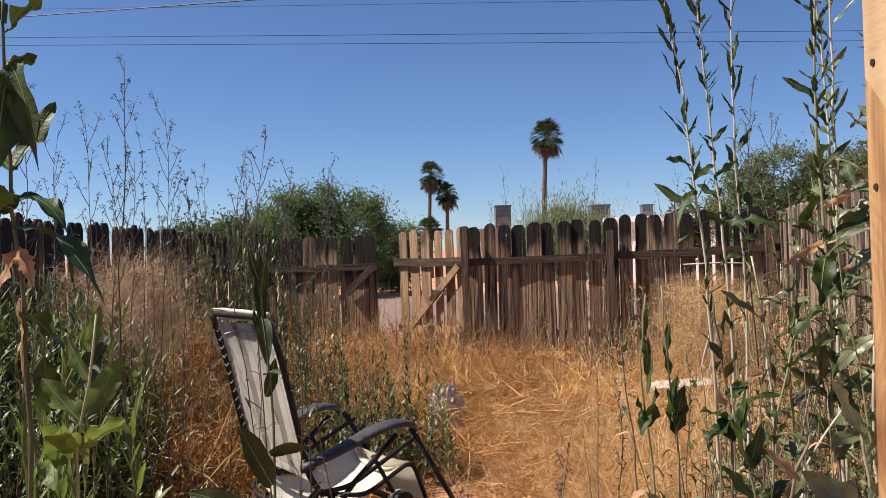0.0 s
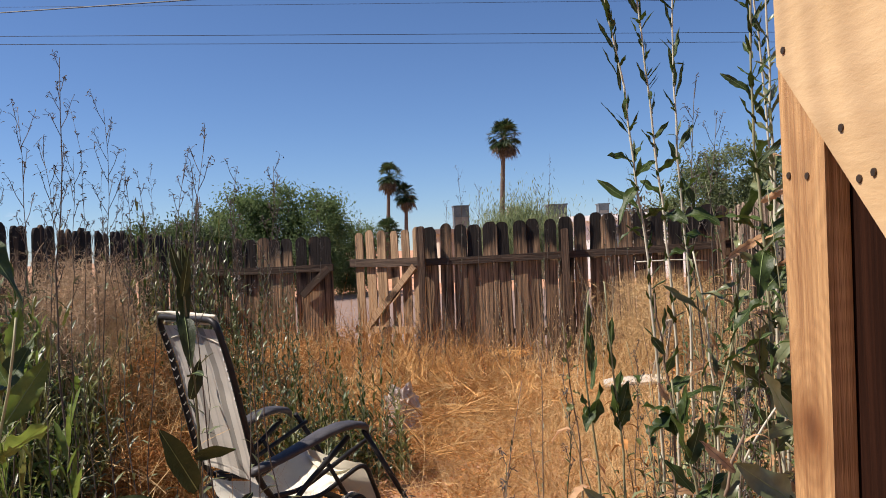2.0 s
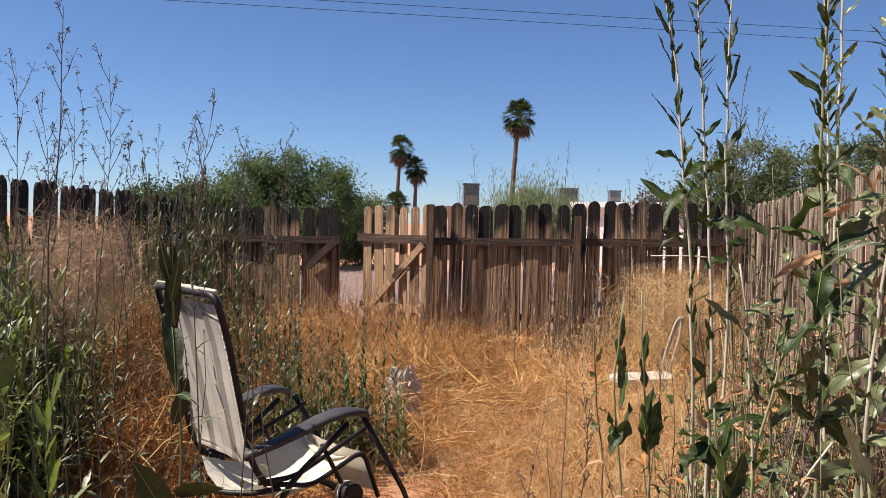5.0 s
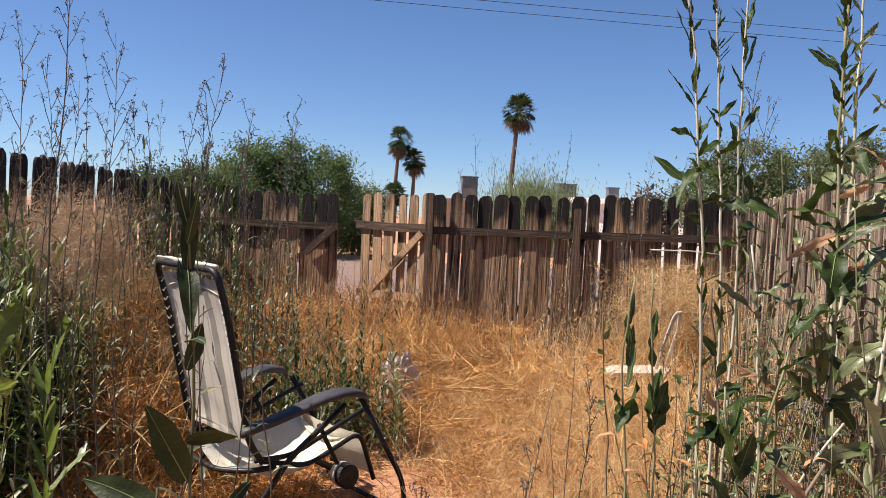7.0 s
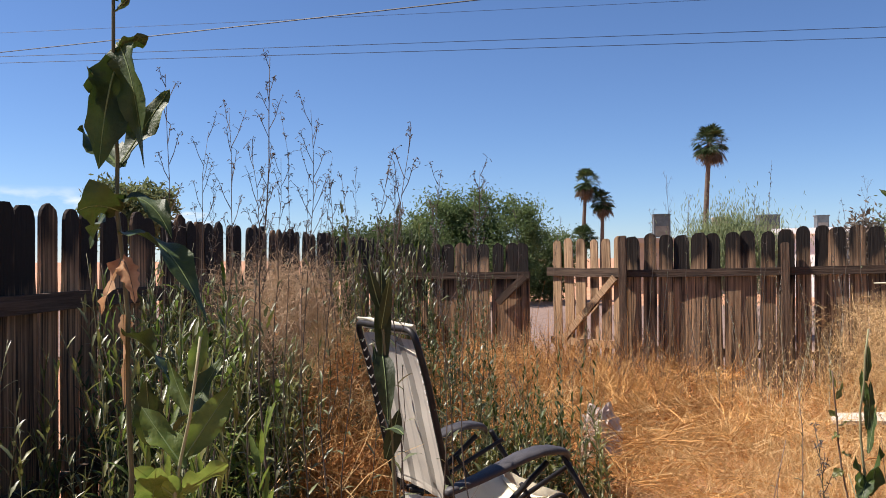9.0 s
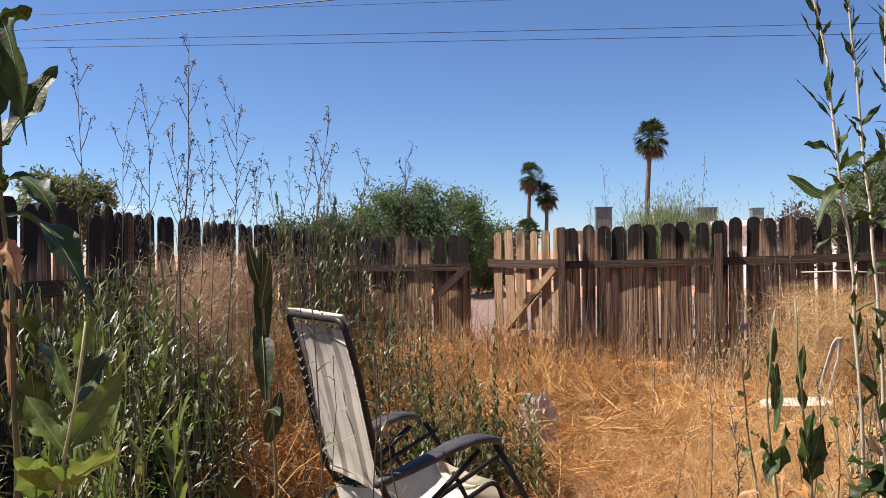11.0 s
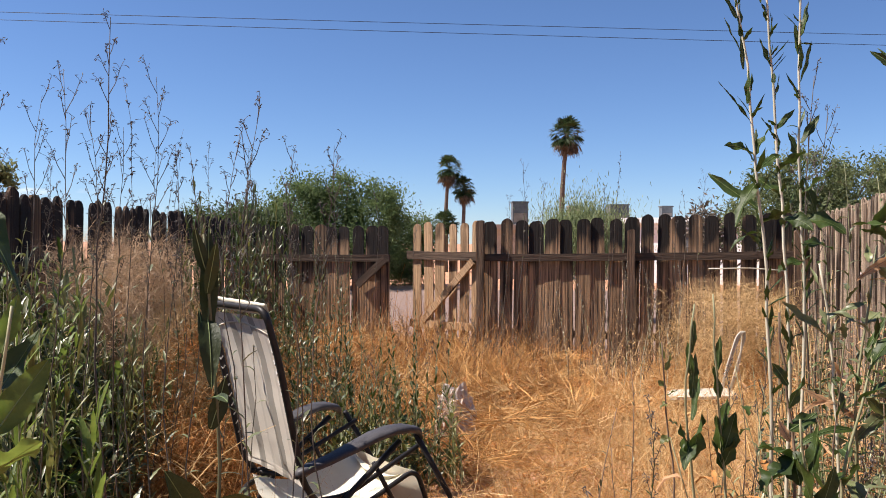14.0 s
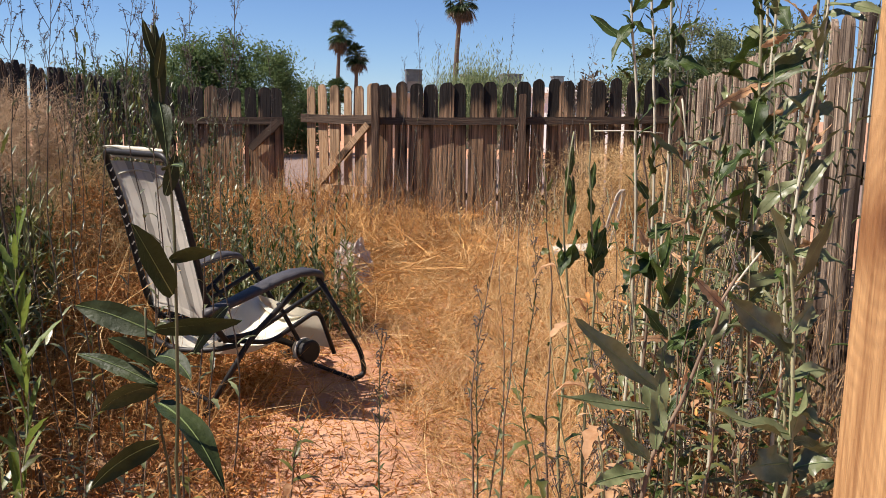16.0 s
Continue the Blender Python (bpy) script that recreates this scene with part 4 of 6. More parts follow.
for k in range(56):
    y = bank.uniform(1.6, 3.7)
    x = -y * bank.uniform(0.6, 1.05)
    if x > -2.2:
        bank_weed(x, y, bank.uniform(0.75, 1.3), 2000 + k)


def leafy_weed(label, low, top, rows, thick, mat, stem_mat, sprigs=0):
    """A weed with a bent stem and single large leaves, each from its foot on the stem to its tip."""
    rng = random.Random(label + str(top))
    low, top = Vector(low), Vector(top)
    foot = Vector((low.x + rng.uniform(-0.02, 0.02), low.y + rng.uniform(-0.02, 0.02), 0))
    t = thing("broad_leaved_weed", label, "weed", "broad-leaved weeds", at=Matrix.Translation(foot))

    def stem_at(z):
        if z < low.z:
            return foot.lerp(low, max(0, z) / low.z)
        return low.lerp(top, min(1, (z - low.z) / (top.z - low.z)))

    s = Shape()
    pts, sway, swing = [], rng.uniform(0, 6), rng.uniform(0.004, 0.014)
    for k in range(25):
        z = top.z * k / 24
        curve = Vector((math.sin(sway + k * 0.55), math.cos(sway + k * 0.43), 0)) * swing * min(1, k / 6)
        pts.append(stem_at(z) + curve + Vector((rng.uniform(-1, 1), rng.uniform(-1, 1), 0)) * thick * 0.6 - foot)
    s.tube(pts, [thick * (1.1 - 0.7 * k / 24) for k in range(25)], 7)
    part("stem", s, stem_mat, t, smooth=True)
    if sprigs:
        small = Shape()
        for k in range(sprigs):
            u = rng.uniform(0.5, 1) * 23.9
            p = pts[int(u)].lerp(pts[int(u) + 1], u - int(u))
            a, el = rng.uniform(0, 6.28), rng.uniform(0.7, 1.45)
            small.leaf(p, (math.cos(a) * math.cos(el), math.sin(a) * math.cos(el), math.sin(el)), (math.cos(a), math.sin(a), 0.2), rng.uniform(0.025, 0.065), rng.uniform(0.006, 0.014), rng.uniform(-0.4, 1.4), 0.4, 0.25, 5, rng)
        part("small_leaves", small, mat, t, smooth=True)
    for base, tip, width, state in rows:
        root, tip = stem_at(base[2]), Vector(tip)
        if (Vector(base) - root).length > 0.05:
            root = root.lerp(Vector(base), 0.5)
        way = tip - root
        span = way.length
        flat = Vector((way.x, way.y, 0))
        bow = span * (0.22 if way.z < 0 else 0.10) * rng.uniform(0.2, 1.6)
        ctrl = root.lerp(tip, 0.45) + Vector((0, 0, bow)) + flat * 0.15
        smooth_edge = "chair" in label
        roll = rng.uniform(-0.35, 0.35) if smooth_edge else rng.uniform(-1.2, 1.2)
        ragged = 0.2 if smooth_edge else rng.choice((0.25, 0.5, 0.9))
        width *= rng.uniform(0.9, 1.15) if smooth_edge else rng.uniform(0.75, 1.2) * (0.55 if state == 1 else 1)
        leaf, rib, n = Shape(), Shape(), 12
        line = [root.lerp(ctrl, k / n).lerp(ctrl.lerp(tip, k / n), k / n) - foot for k in range(n + 1)]
        face = Vector((rng.uniform(0.5, 1.0), -1.0, rng.uniform(-0.1, 0.3))) if smooth_edge else Vector((rng.uniform(-0.7, 0.7), -0.5 + rng.uniform(-0.6, 0.6), 1))
        side = way.cross(face).normalized()
        verts = []
        for k, p in enumerate(line):
            u = k / n
            d = (line[min(k + 1, n)] - line[max(k - 1, 0)]).normalized()
            across = (side - d * side.dot(d)).normalized()
            up = across.cross(d)
            a = roll * u + (0.9 * math.sin(3 * u + roll) if state else 0)
            across, up = across * math.cos(a) + up * math.sin(a), up * math.cos(a) - across * math.sin(a)
            w = width * 0.5 * (math.sin(math.pi * min(1.0, 0.07 + 0.93 * u ** 0.85)) ** 0.75 if k < n else 0.02)
            w *= 1 + (0.13 if k % 2 else -0.10) * rng.uniform(0.3, 1.3) * (2 if state else ragged)
            cup = 0.30 + (0.12 if smooth_edge else 0.42) * math.sin(u * 11 + roll * 5)
            curl = 0.22 + (0.12 if smooth_edge else 0.42) * math.sin(u * 13 + 1 + roll * 3)
            verts += [p - across * w + up * w * cup, p - across * w * 0.5 + up * w * 0.08, p, p + across * w * 0.5 + up * w * 0.08, p + across * w + up * w * curl]
        leaf.add(verts, [(k * 5 + j, k * 5 + j + 1, k * 5 + j + 6, k * 5 + j + 5) for k in range(n) for j in range(4)])
        ob = part("leaf", leaf, M_DEADLEAF if state == 1 else mat, t, "withered orange-brown leaf" if state == 1 else "", smooth=True)
        rib.tube([p + Vector((0, 0, 0.001)) for p in line], [max(0.0005, width * 0.032 * (1 - k / (n + 1))) for k in range(n + 1)], 4, cap=False)
        part("rib", rib, M_RIB if state != 1 else M_DRYSTEM, ob, "pale midrib")


leafy_weed('broad-leaved green weed with withered orange lower leaves', (-0.653, 1.120, 1.179), (-0.669, 1.120, 1.861), [
    ((-0.673, 1.120, 1.718), (-0.601, 1.080, 1.529), 0.068, 0),
    ((-0.632, 1.120, 1.539), (-0.609, 1.170, 1.658), 0.041, 0),
    ((-0.658, 1.120, 1.702), (-0.616, 1.120, 1.726), 0.029, 0),
    ((-0.651, 1.120, 1.685), (-0.658, 1.060, 1.527), 0.068, 0),
    ((-0.648, 1.120, 1.438), (-0.479, 1.020, 1.310), 0.064, 0),
    ((-0.650, 1.120, 1.486), (-0.555, 1.070, 1.429), 0.045, 0),
    ((-0.640, 1.120, 1.495), (-0.740, 1.170, 1.418), 0.058, 0),
    ((-0.648, 1.120, 1.400), (-0.621, 1.090, 1.338), 0.054, 1),
    ((-0.652, 1.120, 1.400), (-0.715, 1.160, 1.318), 0.058, 1),
    ((-0.635, 1.120, 1.290), (-0.567, 1.090, 1.220), 0.045, 2),
    ((-0.647, 1.120, 1.321), (-0.655, 1.120, 1.186), 0.039, 1),
    ((-0.547, 1.120, 1.126), (-0.528, 1.170, 1.254), 0.048, 0),
    ((-0.572, 1.120, 1.133), (-0.610, 1.100, 1.229), 0.039, 0),
    ((-0.657, 1.120, 1.535), (-0.759, 1.170, 1.601), 0.048, 0),
    ((-0.653, 1.120, 1.614), (-0.682, 1.070, 1.673), 0.048, 0),
    ((-0.658, 1.120, 1.765), (-0.600, 1.120, 1.827), 0.048, 0),
    ((-0.660, 1.120, 1.781), (-0.726, 1.120, 1.855), 0.048, 0),
    ((-0.661, 1.120, 1.471), (-0.697, 1.070, 1.468), 0.058, 0)], 0.006, M_BIGLEAF, M_DARKSTEM)
leafy_weed('low broad-leaved green weed beside the walk', (-0.533, 1.050, 1.068), (-0.511, 1.050, 1.296), [
    ((-0.529, 1.050, 1.134), (-0.476, 1.090, 1.225), 0.041, 0),
    ((-0.533, 1.050, 1.119), (-0.606, 1.080, 1.194), 0.036, 0),
    ((-0.541, 1.050, 1.075), (-0.572, 1.000, 1.131), 0.051, 0),
    ((-0.618, 1.050, 1.058), (-0.542, 1.000, 1.131), 0.058, 0),
    ((-0.529, 1.050, 1.083), (-0.458, 1.030, 1.133), 0.033, 0),
    ((-0.518, 1.050, 1.237), (-0.506, 1.070, 1.310), 0.025, 0),
    ((-0.522, 1.050, 1.193), (-0.561, 1.070, 1.264), 0.026, 0),
    ((-0.626, 1.050, 1.073), (-0.556, 1.000, 1.033), 0.051, 0)], 0.005, M_FRESH, M_STEM)
# the two weeds by the chair have shade worked into their leaf colour
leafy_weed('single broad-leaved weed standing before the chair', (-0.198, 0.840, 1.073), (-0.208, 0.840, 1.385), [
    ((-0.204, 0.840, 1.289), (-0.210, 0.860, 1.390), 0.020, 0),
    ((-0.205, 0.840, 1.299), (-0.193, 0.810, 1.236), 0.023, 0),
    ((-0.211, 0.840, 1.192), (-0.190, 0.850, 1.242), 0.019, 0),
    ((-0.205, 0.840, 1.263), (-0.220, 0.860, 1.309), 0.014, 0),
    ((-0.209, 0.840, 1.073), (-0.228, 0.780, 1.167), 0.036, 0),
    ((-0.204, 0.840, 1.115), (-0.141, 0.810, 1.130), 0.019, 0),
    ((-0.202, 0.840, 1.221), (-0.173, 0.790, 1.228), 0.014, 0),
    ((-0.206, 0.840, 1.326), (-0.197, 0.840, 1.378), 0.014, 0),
    ((-0.209, 0.840, 1.346), (-0.219, 0.840, 1.392), 0.013, 0)], 0.0035, M_SHADELEAF, M_DARKSTEM)
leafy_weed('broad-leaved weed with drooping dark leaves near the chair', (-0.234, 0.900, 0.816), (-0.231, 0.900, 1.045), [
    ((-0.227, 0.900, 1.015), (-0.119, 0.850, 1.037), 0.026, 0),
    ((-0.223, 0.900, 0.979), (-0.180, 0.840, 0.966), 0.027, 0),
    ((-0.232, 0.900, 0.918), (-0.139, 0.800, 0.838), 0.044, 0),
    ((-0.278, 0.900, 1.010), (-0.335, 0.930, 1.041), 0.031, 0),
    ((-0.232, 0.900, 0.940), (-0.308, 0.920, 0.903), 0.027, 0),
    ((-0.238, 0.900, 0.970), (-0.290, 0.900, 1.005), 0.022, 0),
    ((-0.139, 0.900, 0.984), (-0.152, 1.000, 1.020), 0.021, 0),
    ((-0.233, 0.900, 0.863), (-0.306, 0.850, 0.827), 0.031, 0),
    ((-0.274, 0.900, 0.941), (-0.339, 0.940, 0.974), 0.019, 0)], 0.0035, M_SHADELEAF, M_DARKSTEM)
leafy_weed('tall pale-stemmed weed with grey-green leaves', (0.734, 1.750, 1.307), (0.622, 1.750, 2.111), [
    ((0.667, 1.750, 1.642), (0.620, 1.750, 1.723), 0.014, 0),
    ((0.710, 1.750, 1.450), (0.616, 1.800, 1.534), 0.025, 0),
    ((0.687, 1.750, 1.572), (0.623, 1.720, 1.585), 0.022, 0),
    ((0.690, 1.750, 1.570), (0.717, 1.720, 1.621), 0.020, 0),
    ((0.695, 1.750, 1.534), (0.769, 1.790, 1.575), 0.022, 0),
    ((0.660, 1.750, 1.750), (0.667, 1.750, 1.816), 0.012, 0),
    ((0.653, 1.750, 1.786), (0.631, 1.750, 1.858), 0.012, 0),
    ((0.650, 1.750, 1.822), (0.671, 1.770, 1.900), 0.014, 0),
    ((0.674, 1.750, 1.678), (0.677, 1.730, 1.746), 0.012, 0),
    ((0.643, 1.750, 1.858), (0.618, 1.750, 1.930), 0.014, 0),
    ((0.640, 1.750, 1.882), (0.657, 1.750, 1.955), 0.014, 0),
    ((0.698, 1.750, 1.510), (0.643, 1.710, 1.413), 0.025, 0),
    ((0.712, 1.750, 1.426), (0.760, 1.710, 1.450), 0.031, 0),
    ((0.718, 1.750, 1.403), (0.662, 1.790, 1.365), 0.025, 0),
    ((0.726, 1.750, 1.367), (0.678, 1.770, 1.414), 0.025, 0),
    ((0.633, 1.750, 1.954), (0.602, 1.750, 2.026), 0.014, 0),
    ((0.633, 1.750, 1.978), (0.656, 1.750, 2.063), 0.014, 0)], 0.0052, M_BIGLEAF, M_PALESTEM, 46)
leafy_weed('tall pale-stemmed weed with narrow upright leaves', (0.839, 1.900, 1.308), (0.755, 1.900, 2.208), [
    ((0.798, 1.900, 1.711), (0.813, 1.900, 1.770), 0.013, 0),
    ((0.786, 1.900, 1.789), (0.767, 1.900, 1.854), 0.013, 0),
    ((0.780, 1.900, 1.842), (0.795, 1.900, 1.907), 0.013, 0),
    ((0.773, 1.900, 1.907), (0.755, 1.900, 1.972), 0.013, 0),
    ((0.768, 1.900, 1.946), (0.783, 1.900, 2.025), 0.013, 0),
    ((0.809, 1.900, 1.646), (0.850, 1.900, 1.692), 0.018, 0),
    ((0.814, 1.900, 1.620), (0.772, 1.900, 1.672), 0.018, 0),
    ((0.820, 1.900, 1.555), (0.859, 1.860, 1.591), 0.031, 0),
    ((0.824, 1.900, 1.490), (0.773, 1.930, 1.537), 0.033, 0),
    ((0.830, 1.900, 1.438), (0.872, 1.850, 1.412), 0.037, 0),
    ((0.768, 1.900, 1.985), (0.743, 1.900, 2.064), 0.013, 0)], 0.0052, M_BIGLEAF, M_PALESTEM, 46)
leafy_weed('tall pale-stemmed weed with curled leaves', (0.938, 2.040, 1.198), (0.917, 2.040, 2.279), [
    ((0.933, 2.040, 1.786), (0.952, 2.040, 1.885), 0.016, 0),
    ((0.930, 2.040, 1.842), (0.910, 2.040, 1.926), 0.016, 0),
    ((0.928, 2.040, 1.898), (0.945, 2.040, 1.983), 0.016, 0),
    ((0.925, 2.040, 1.969), (0.903, 2.040, 2.053), 0.016, 0),
    ((0.939, 2.040, 1.632), (0.974, 2.040, 1.703), 0.024, 0),
    ((0.938, 2.040, 1.590), (0.905, 2.060, 1.662), 0.024, 0),
    ((0.940, 2.040, 1.506), (0.995, 2.010, 1.560), 0.034, 0),
    ((0.940, 2.040, 1.436), (1.024, 2.000, 1.406), 0.040, 0),
    ((0.939, 2.040, 1.380), (1.037, 2.090, 1.367), 0.036, 0),
    ((0.939, 2.040, 1.338), (0.860, 2.010, 1.310), 0.034, 0),
    ((0.940, 2.040, 1.548), (0.969, 2.040, 1.450), 0.030, 0)], 0.0052, M_BIGLEAF, M_PALESTEM, 46)


def stand_weed(x, y, top, low_leaf, high_leaf, seed, mat, stem_mat, lean=0.0):
    """A thick-stemmed weed: broad clasping leaves up to low_leaf..high_leaf, small upright ones above."""
    rng = random.Random(seed)
    rows, z, a = [], low_leaf, rng.uniform(0, 6.28)
    while z < top - 0.03:
        a += 2.4 + rng.uniform(-0.5, 0.5)
        sx = x + lean * (z - 0.9) / max(0.2, top - 0.9)
        if z < high_leaf:
            ln, w, up = rng.uniform(0.06, 0.15), rng.uniform(0.013, 0.034) * (1.45 if top > 1.8 else 1.0), rng.uniform(-1.4, 1.3)
            z_next = z + rng.uniform(0.03, 0.06)
        else:
            ln, w, up = rng.uniform(0.05, 0.10), rng.uniform(0.010, 0.02), rng.uniform(0.8, 1.6)
            z_next = z + rng.uniform(0.03, 0.06)
        d = Vector((math.cos(a), math.sin(a), up)).normalized() * ln
        rows.append(((sx, y, z), (sx + d.x, y + d.y, z + d.z), w, 1 if z < high_leaf and rng.random() < 0.2 else 0))
        z = z_next
    leafy_weed("tall leafy grey-green weed by the sunny fence", (x, y, 0.9), (x + lean, y, top), rows, 0.0056, mat, stem_mat, 30 if top > 1.8 else 8)


for k, (x, y, top, low_leaf, high_leaf, lean) in enumerate((
        (0.96, 1.60, 2.1, 1.02, 1.50, -0.02), (1.03, 1.70, 2.15, 0.95, 1.62, 0.01), (1.11, 1.68, 2.1, 1.05, 1.70, 0.03), (1.15, 1.92, 2.2, 1.1, 1.66, -0.03),
        (1.07, 1.58, 2.0, 1.0, 1.66, 0.02), (1.0, 1.5, 1.75, 0.9, 1.5, 0.04), (0.83, 1.62, 1.22, 0.72, 1.12, 0.05), (0.90, 1.78, 1.34, 0.8, 1.25, -0.04), (1.0, 1.9, 1.38, 0.9, 1.3, 0.03), (0.80, 1.42, 1.02, 0.55, 0.95, 0.07), (0.92, 1.36, 0.95, 0.5, 0.9, -0.05))):
    stand_weed(x, y, top, low_leaf, high_leaf, 3000 + k, M_GREYLEAF if k % 3 else M_BIGLEAF, M_PALESTEM if k % 2 else M_STEM, lean)
leafy_weed('mid-height weed with upright blue-green leaves', (0.556, 1.700, 0.901), (0.550, 1.700, 1.258), [
    ((0.557, 1.700, 0.936), (0.530, 1.700, 1.010), 0.040, 0),
    ((0.557, 1.700, 0.936), (0.576, 1.700, 1.038), 0.035, 0),
    ((0.552, 1.700, 1.063), (0.560, 1.700, 1.156), 0.019, 0),
    ((0.552, 1.700, 1.109), (0.544, 1.700, 1.179), 0.014, 0),
    ((0.552, 1.700, 1.156), (0.557, 1.700, 1.225), 0.014, 0),
    ((0.556, 1.700, 0.970), (0.529, 1.670, 0.921), 0.028, 0),
    ((0.553, 1.700, 1.017), (0.577, 1.720, 1.106), 0.019, 0)], 0.0045, M_BIGLEAF, M_STEM)
leafy_weed('mid-height weed with upright blue-green leaves', (0.630, 1.720, 0.896), (0.601, 1.720, 1.277), [
    ((0.627, 1.720, 0.943), (0.652, 1.720, 1.031), 0.036, 0),
    ((0.628, 1.720, 0.931), (0.611, 1.720, 1.025), 0.033, 0),
    ((0.623, 1.720, 0.990), (0.636, 1.720, 1.060), 0.024, 0),
    ((0.618, 1.720, 1.060), (0.603, 1.720, 1.130), 0.017, 0),
    ((0.612, 1.720, 1.119), (0.618, 1.720, 1.189), 0.014, 0),
    ((0.629, 1.720, 0.920), (0.658, 1.720, 0.991), 0.031, 0),
    ((0.627, 1.720, 0.908), (0.607, 1.740, 0.973), 0.029, 0)], 0.0045, M_BIGLEAF, M_STEM)
leafy_weed('thin dark weed with shrivelled twisted leaves', (0.521, 1.720, 0.894), (0.499, 1.720, 1.175), [
    ((0.509, 1.720, 1.082), (0.488, 1.720, 1.095), 0.017, 0),
    ((0.511, 1.720, 1.064), (0.531, 1.720, 1.076), 0.017, 0),
    ((0.512, 1.720, 1.047), (0.494, 1.720, 1.034), 0.017, 0),
    ((0.504, 1.720, 1.117), (0.515, 1.720, 1.152), 0.012, 0),
    ((0.514, 1.720, 1.011), (0.532, 1.720, 1.000), 0.017, 0),
    ((0.515, 1.720, 0.976), (0.495, 1.720, 0.964), 0.017, 0),
    ((0.501, 1.720, 1.140), (0.492, 1.720, 1.175), 0.010, 0)], 0.0035, M_LEAF, M_DRYSTEM)
leafy_weed('mid-height weed with drooping leaves', (0.695, 1.550, 0.947), (0.678, 1.550, 1.253), [
    ((0.690, 1.550, 0.979), (0.619, 1.520, 1.006), 0.043, 0),
    ((0.691, 1.550, 0.989), (0.688, 1.500, 0.941), 0.054, 0),
    ((0.688, 1.550, 1.073), (0.719, 1.550, 1.137), 0.026, 0),
    ((0.686, 1.550, 1.116), (0.656, 1.550, 1.157), 0.026, 0),
    ((0.683, 1.550, 1.158), (0.691, 1.550, 1.221), 0.017, 0),
    ((0.694, 1.550, 0.958), (0.627, 1.500, 0.940), 0.064, 0),
    ((0.689, 1.550, 1.031), (0.751, 1.570, 1.060), 0.032, 0),
    ((0.691, 1.550, 1.010), (0.667, 1.550, 1.052), 0.028, 1)], 0.005, M_BIGLEAF, M_DRYSTEM)
leafy_weed('leafy grey-green weed with broad lobed leaves', (0.496, 1.050, 0.718), (0.647, 1.050, 1.048), [
    ((0.459, 1.050, 0.860), (0.351, 1.000, 0.994), 0.041, 0),
    ((0.454, 1.050, 0.825), (0.333, 1.010, 0.869), 0.025, 0),
    ((0.499, 1.050, 0.738), (0.415, 1.010, 0.825), 0.033, 0),
    ((0.512, 1.050, 0.757), (0.533, 1.090, 0.899), 0.036, 0),
    ((0.525, 1.050, 0.787), (0.510, 1.100, 0.866), 0.026, 0),
    ((0.468, 1.050, 0.894), (0.525, 1.080, 0.941), 0.029, 0),
    ((0.540, 1.050, 0.835), (0.561, 1.050, 0.930), 0.025, 1),
    ((0.501, 1.050, 0.718), (0.395, 1.000, 0.727), 0.036, 0),
    ((0.580, 1.050, 0.930), (0.633, 1.070, 1.000), 0.029, 0),
    ((0.614, 1.050, 0.987), (0.560, 1.050, 1.043), 0.026, 1)], 0.006, M_GREYLEAF, M_DRYSTEM)
leafy_weed('broad-leaved grey-green weed by the gate leaf', (0.723, 1.000, 0.715), (0.700, 1.000, 1.090), [
    ((0.714, 1.000, 0.793), (0.538, 0.940, 0.866), 0.042, 0),
    ((0.715, 1.000, 0.783), (0.742, 1.000, 0.897), 0.039, 0),
    ((0.705, 1.000, 0.831), (0.755, 0.960, 0.809), 0.042, 0),
    ((0.737, 1.000, 0.935), (0.588, 0.980, 1.023), 0.048, 0),
    ((0.738, 1.000, 0.925), (0.681, 1.000, 0.963), 0.030, 0),
    ((0.707, 1.000, 0.963), (0.751, 1.020, 1.013), 0.035, 0),
    ((0.701, 1.000, 1.036), (0.732, 0.960, 1.155), 0.025, 0),
    ((0.699, 1.000, 1.054), (0.630, 0.960, 1.164), 0.028, 0),
    ((0.713, 1.000, 0.888), (0.792, 1.030, 0.886), 0.035, 0),
    ((0.719, 1.000, 0.744), (0.615, 0.940, 0.767), 0.048, 0),
    ((0.726, 1.000, 0.734), (0.778, 0.970, 0.756), 0.042, 0)], 0.006, M_GREYLEAF, M_STEM)
leafy_weed('mid-height weed with dark upright leaves', (0.728, 1.450, 0.599), (0.675, 1.450, 1.075), [
    ((0.699, 1.450, 0.905), (0.655, 1.450, 1.015), 0.044, 0),
    ((0.703, 1.450, 0.893), (0.726, 1.450, 0.991), 0.034, 0),
    ((0.703, 1.450, 0.830), (0.639, 1.450, 0.905), 0.036, 0),
    ((0.710, 1.450, 0.805), (0.780, 1.470, 0.849), 0.036, 0),
    ((0.688, 1.450, 0.979), (0.696, 1.450, 1.063), 0.022, 0),
    ((0.713, 1.450, 0.742), (0.659, 1.450, 0.806), 0.034, 1),
    ((0.716, 1.450, 0.703), (0.773, 1.450, 0.753), 0.034, 1)], 0.005, M_BIGLEAF, M_STEM)
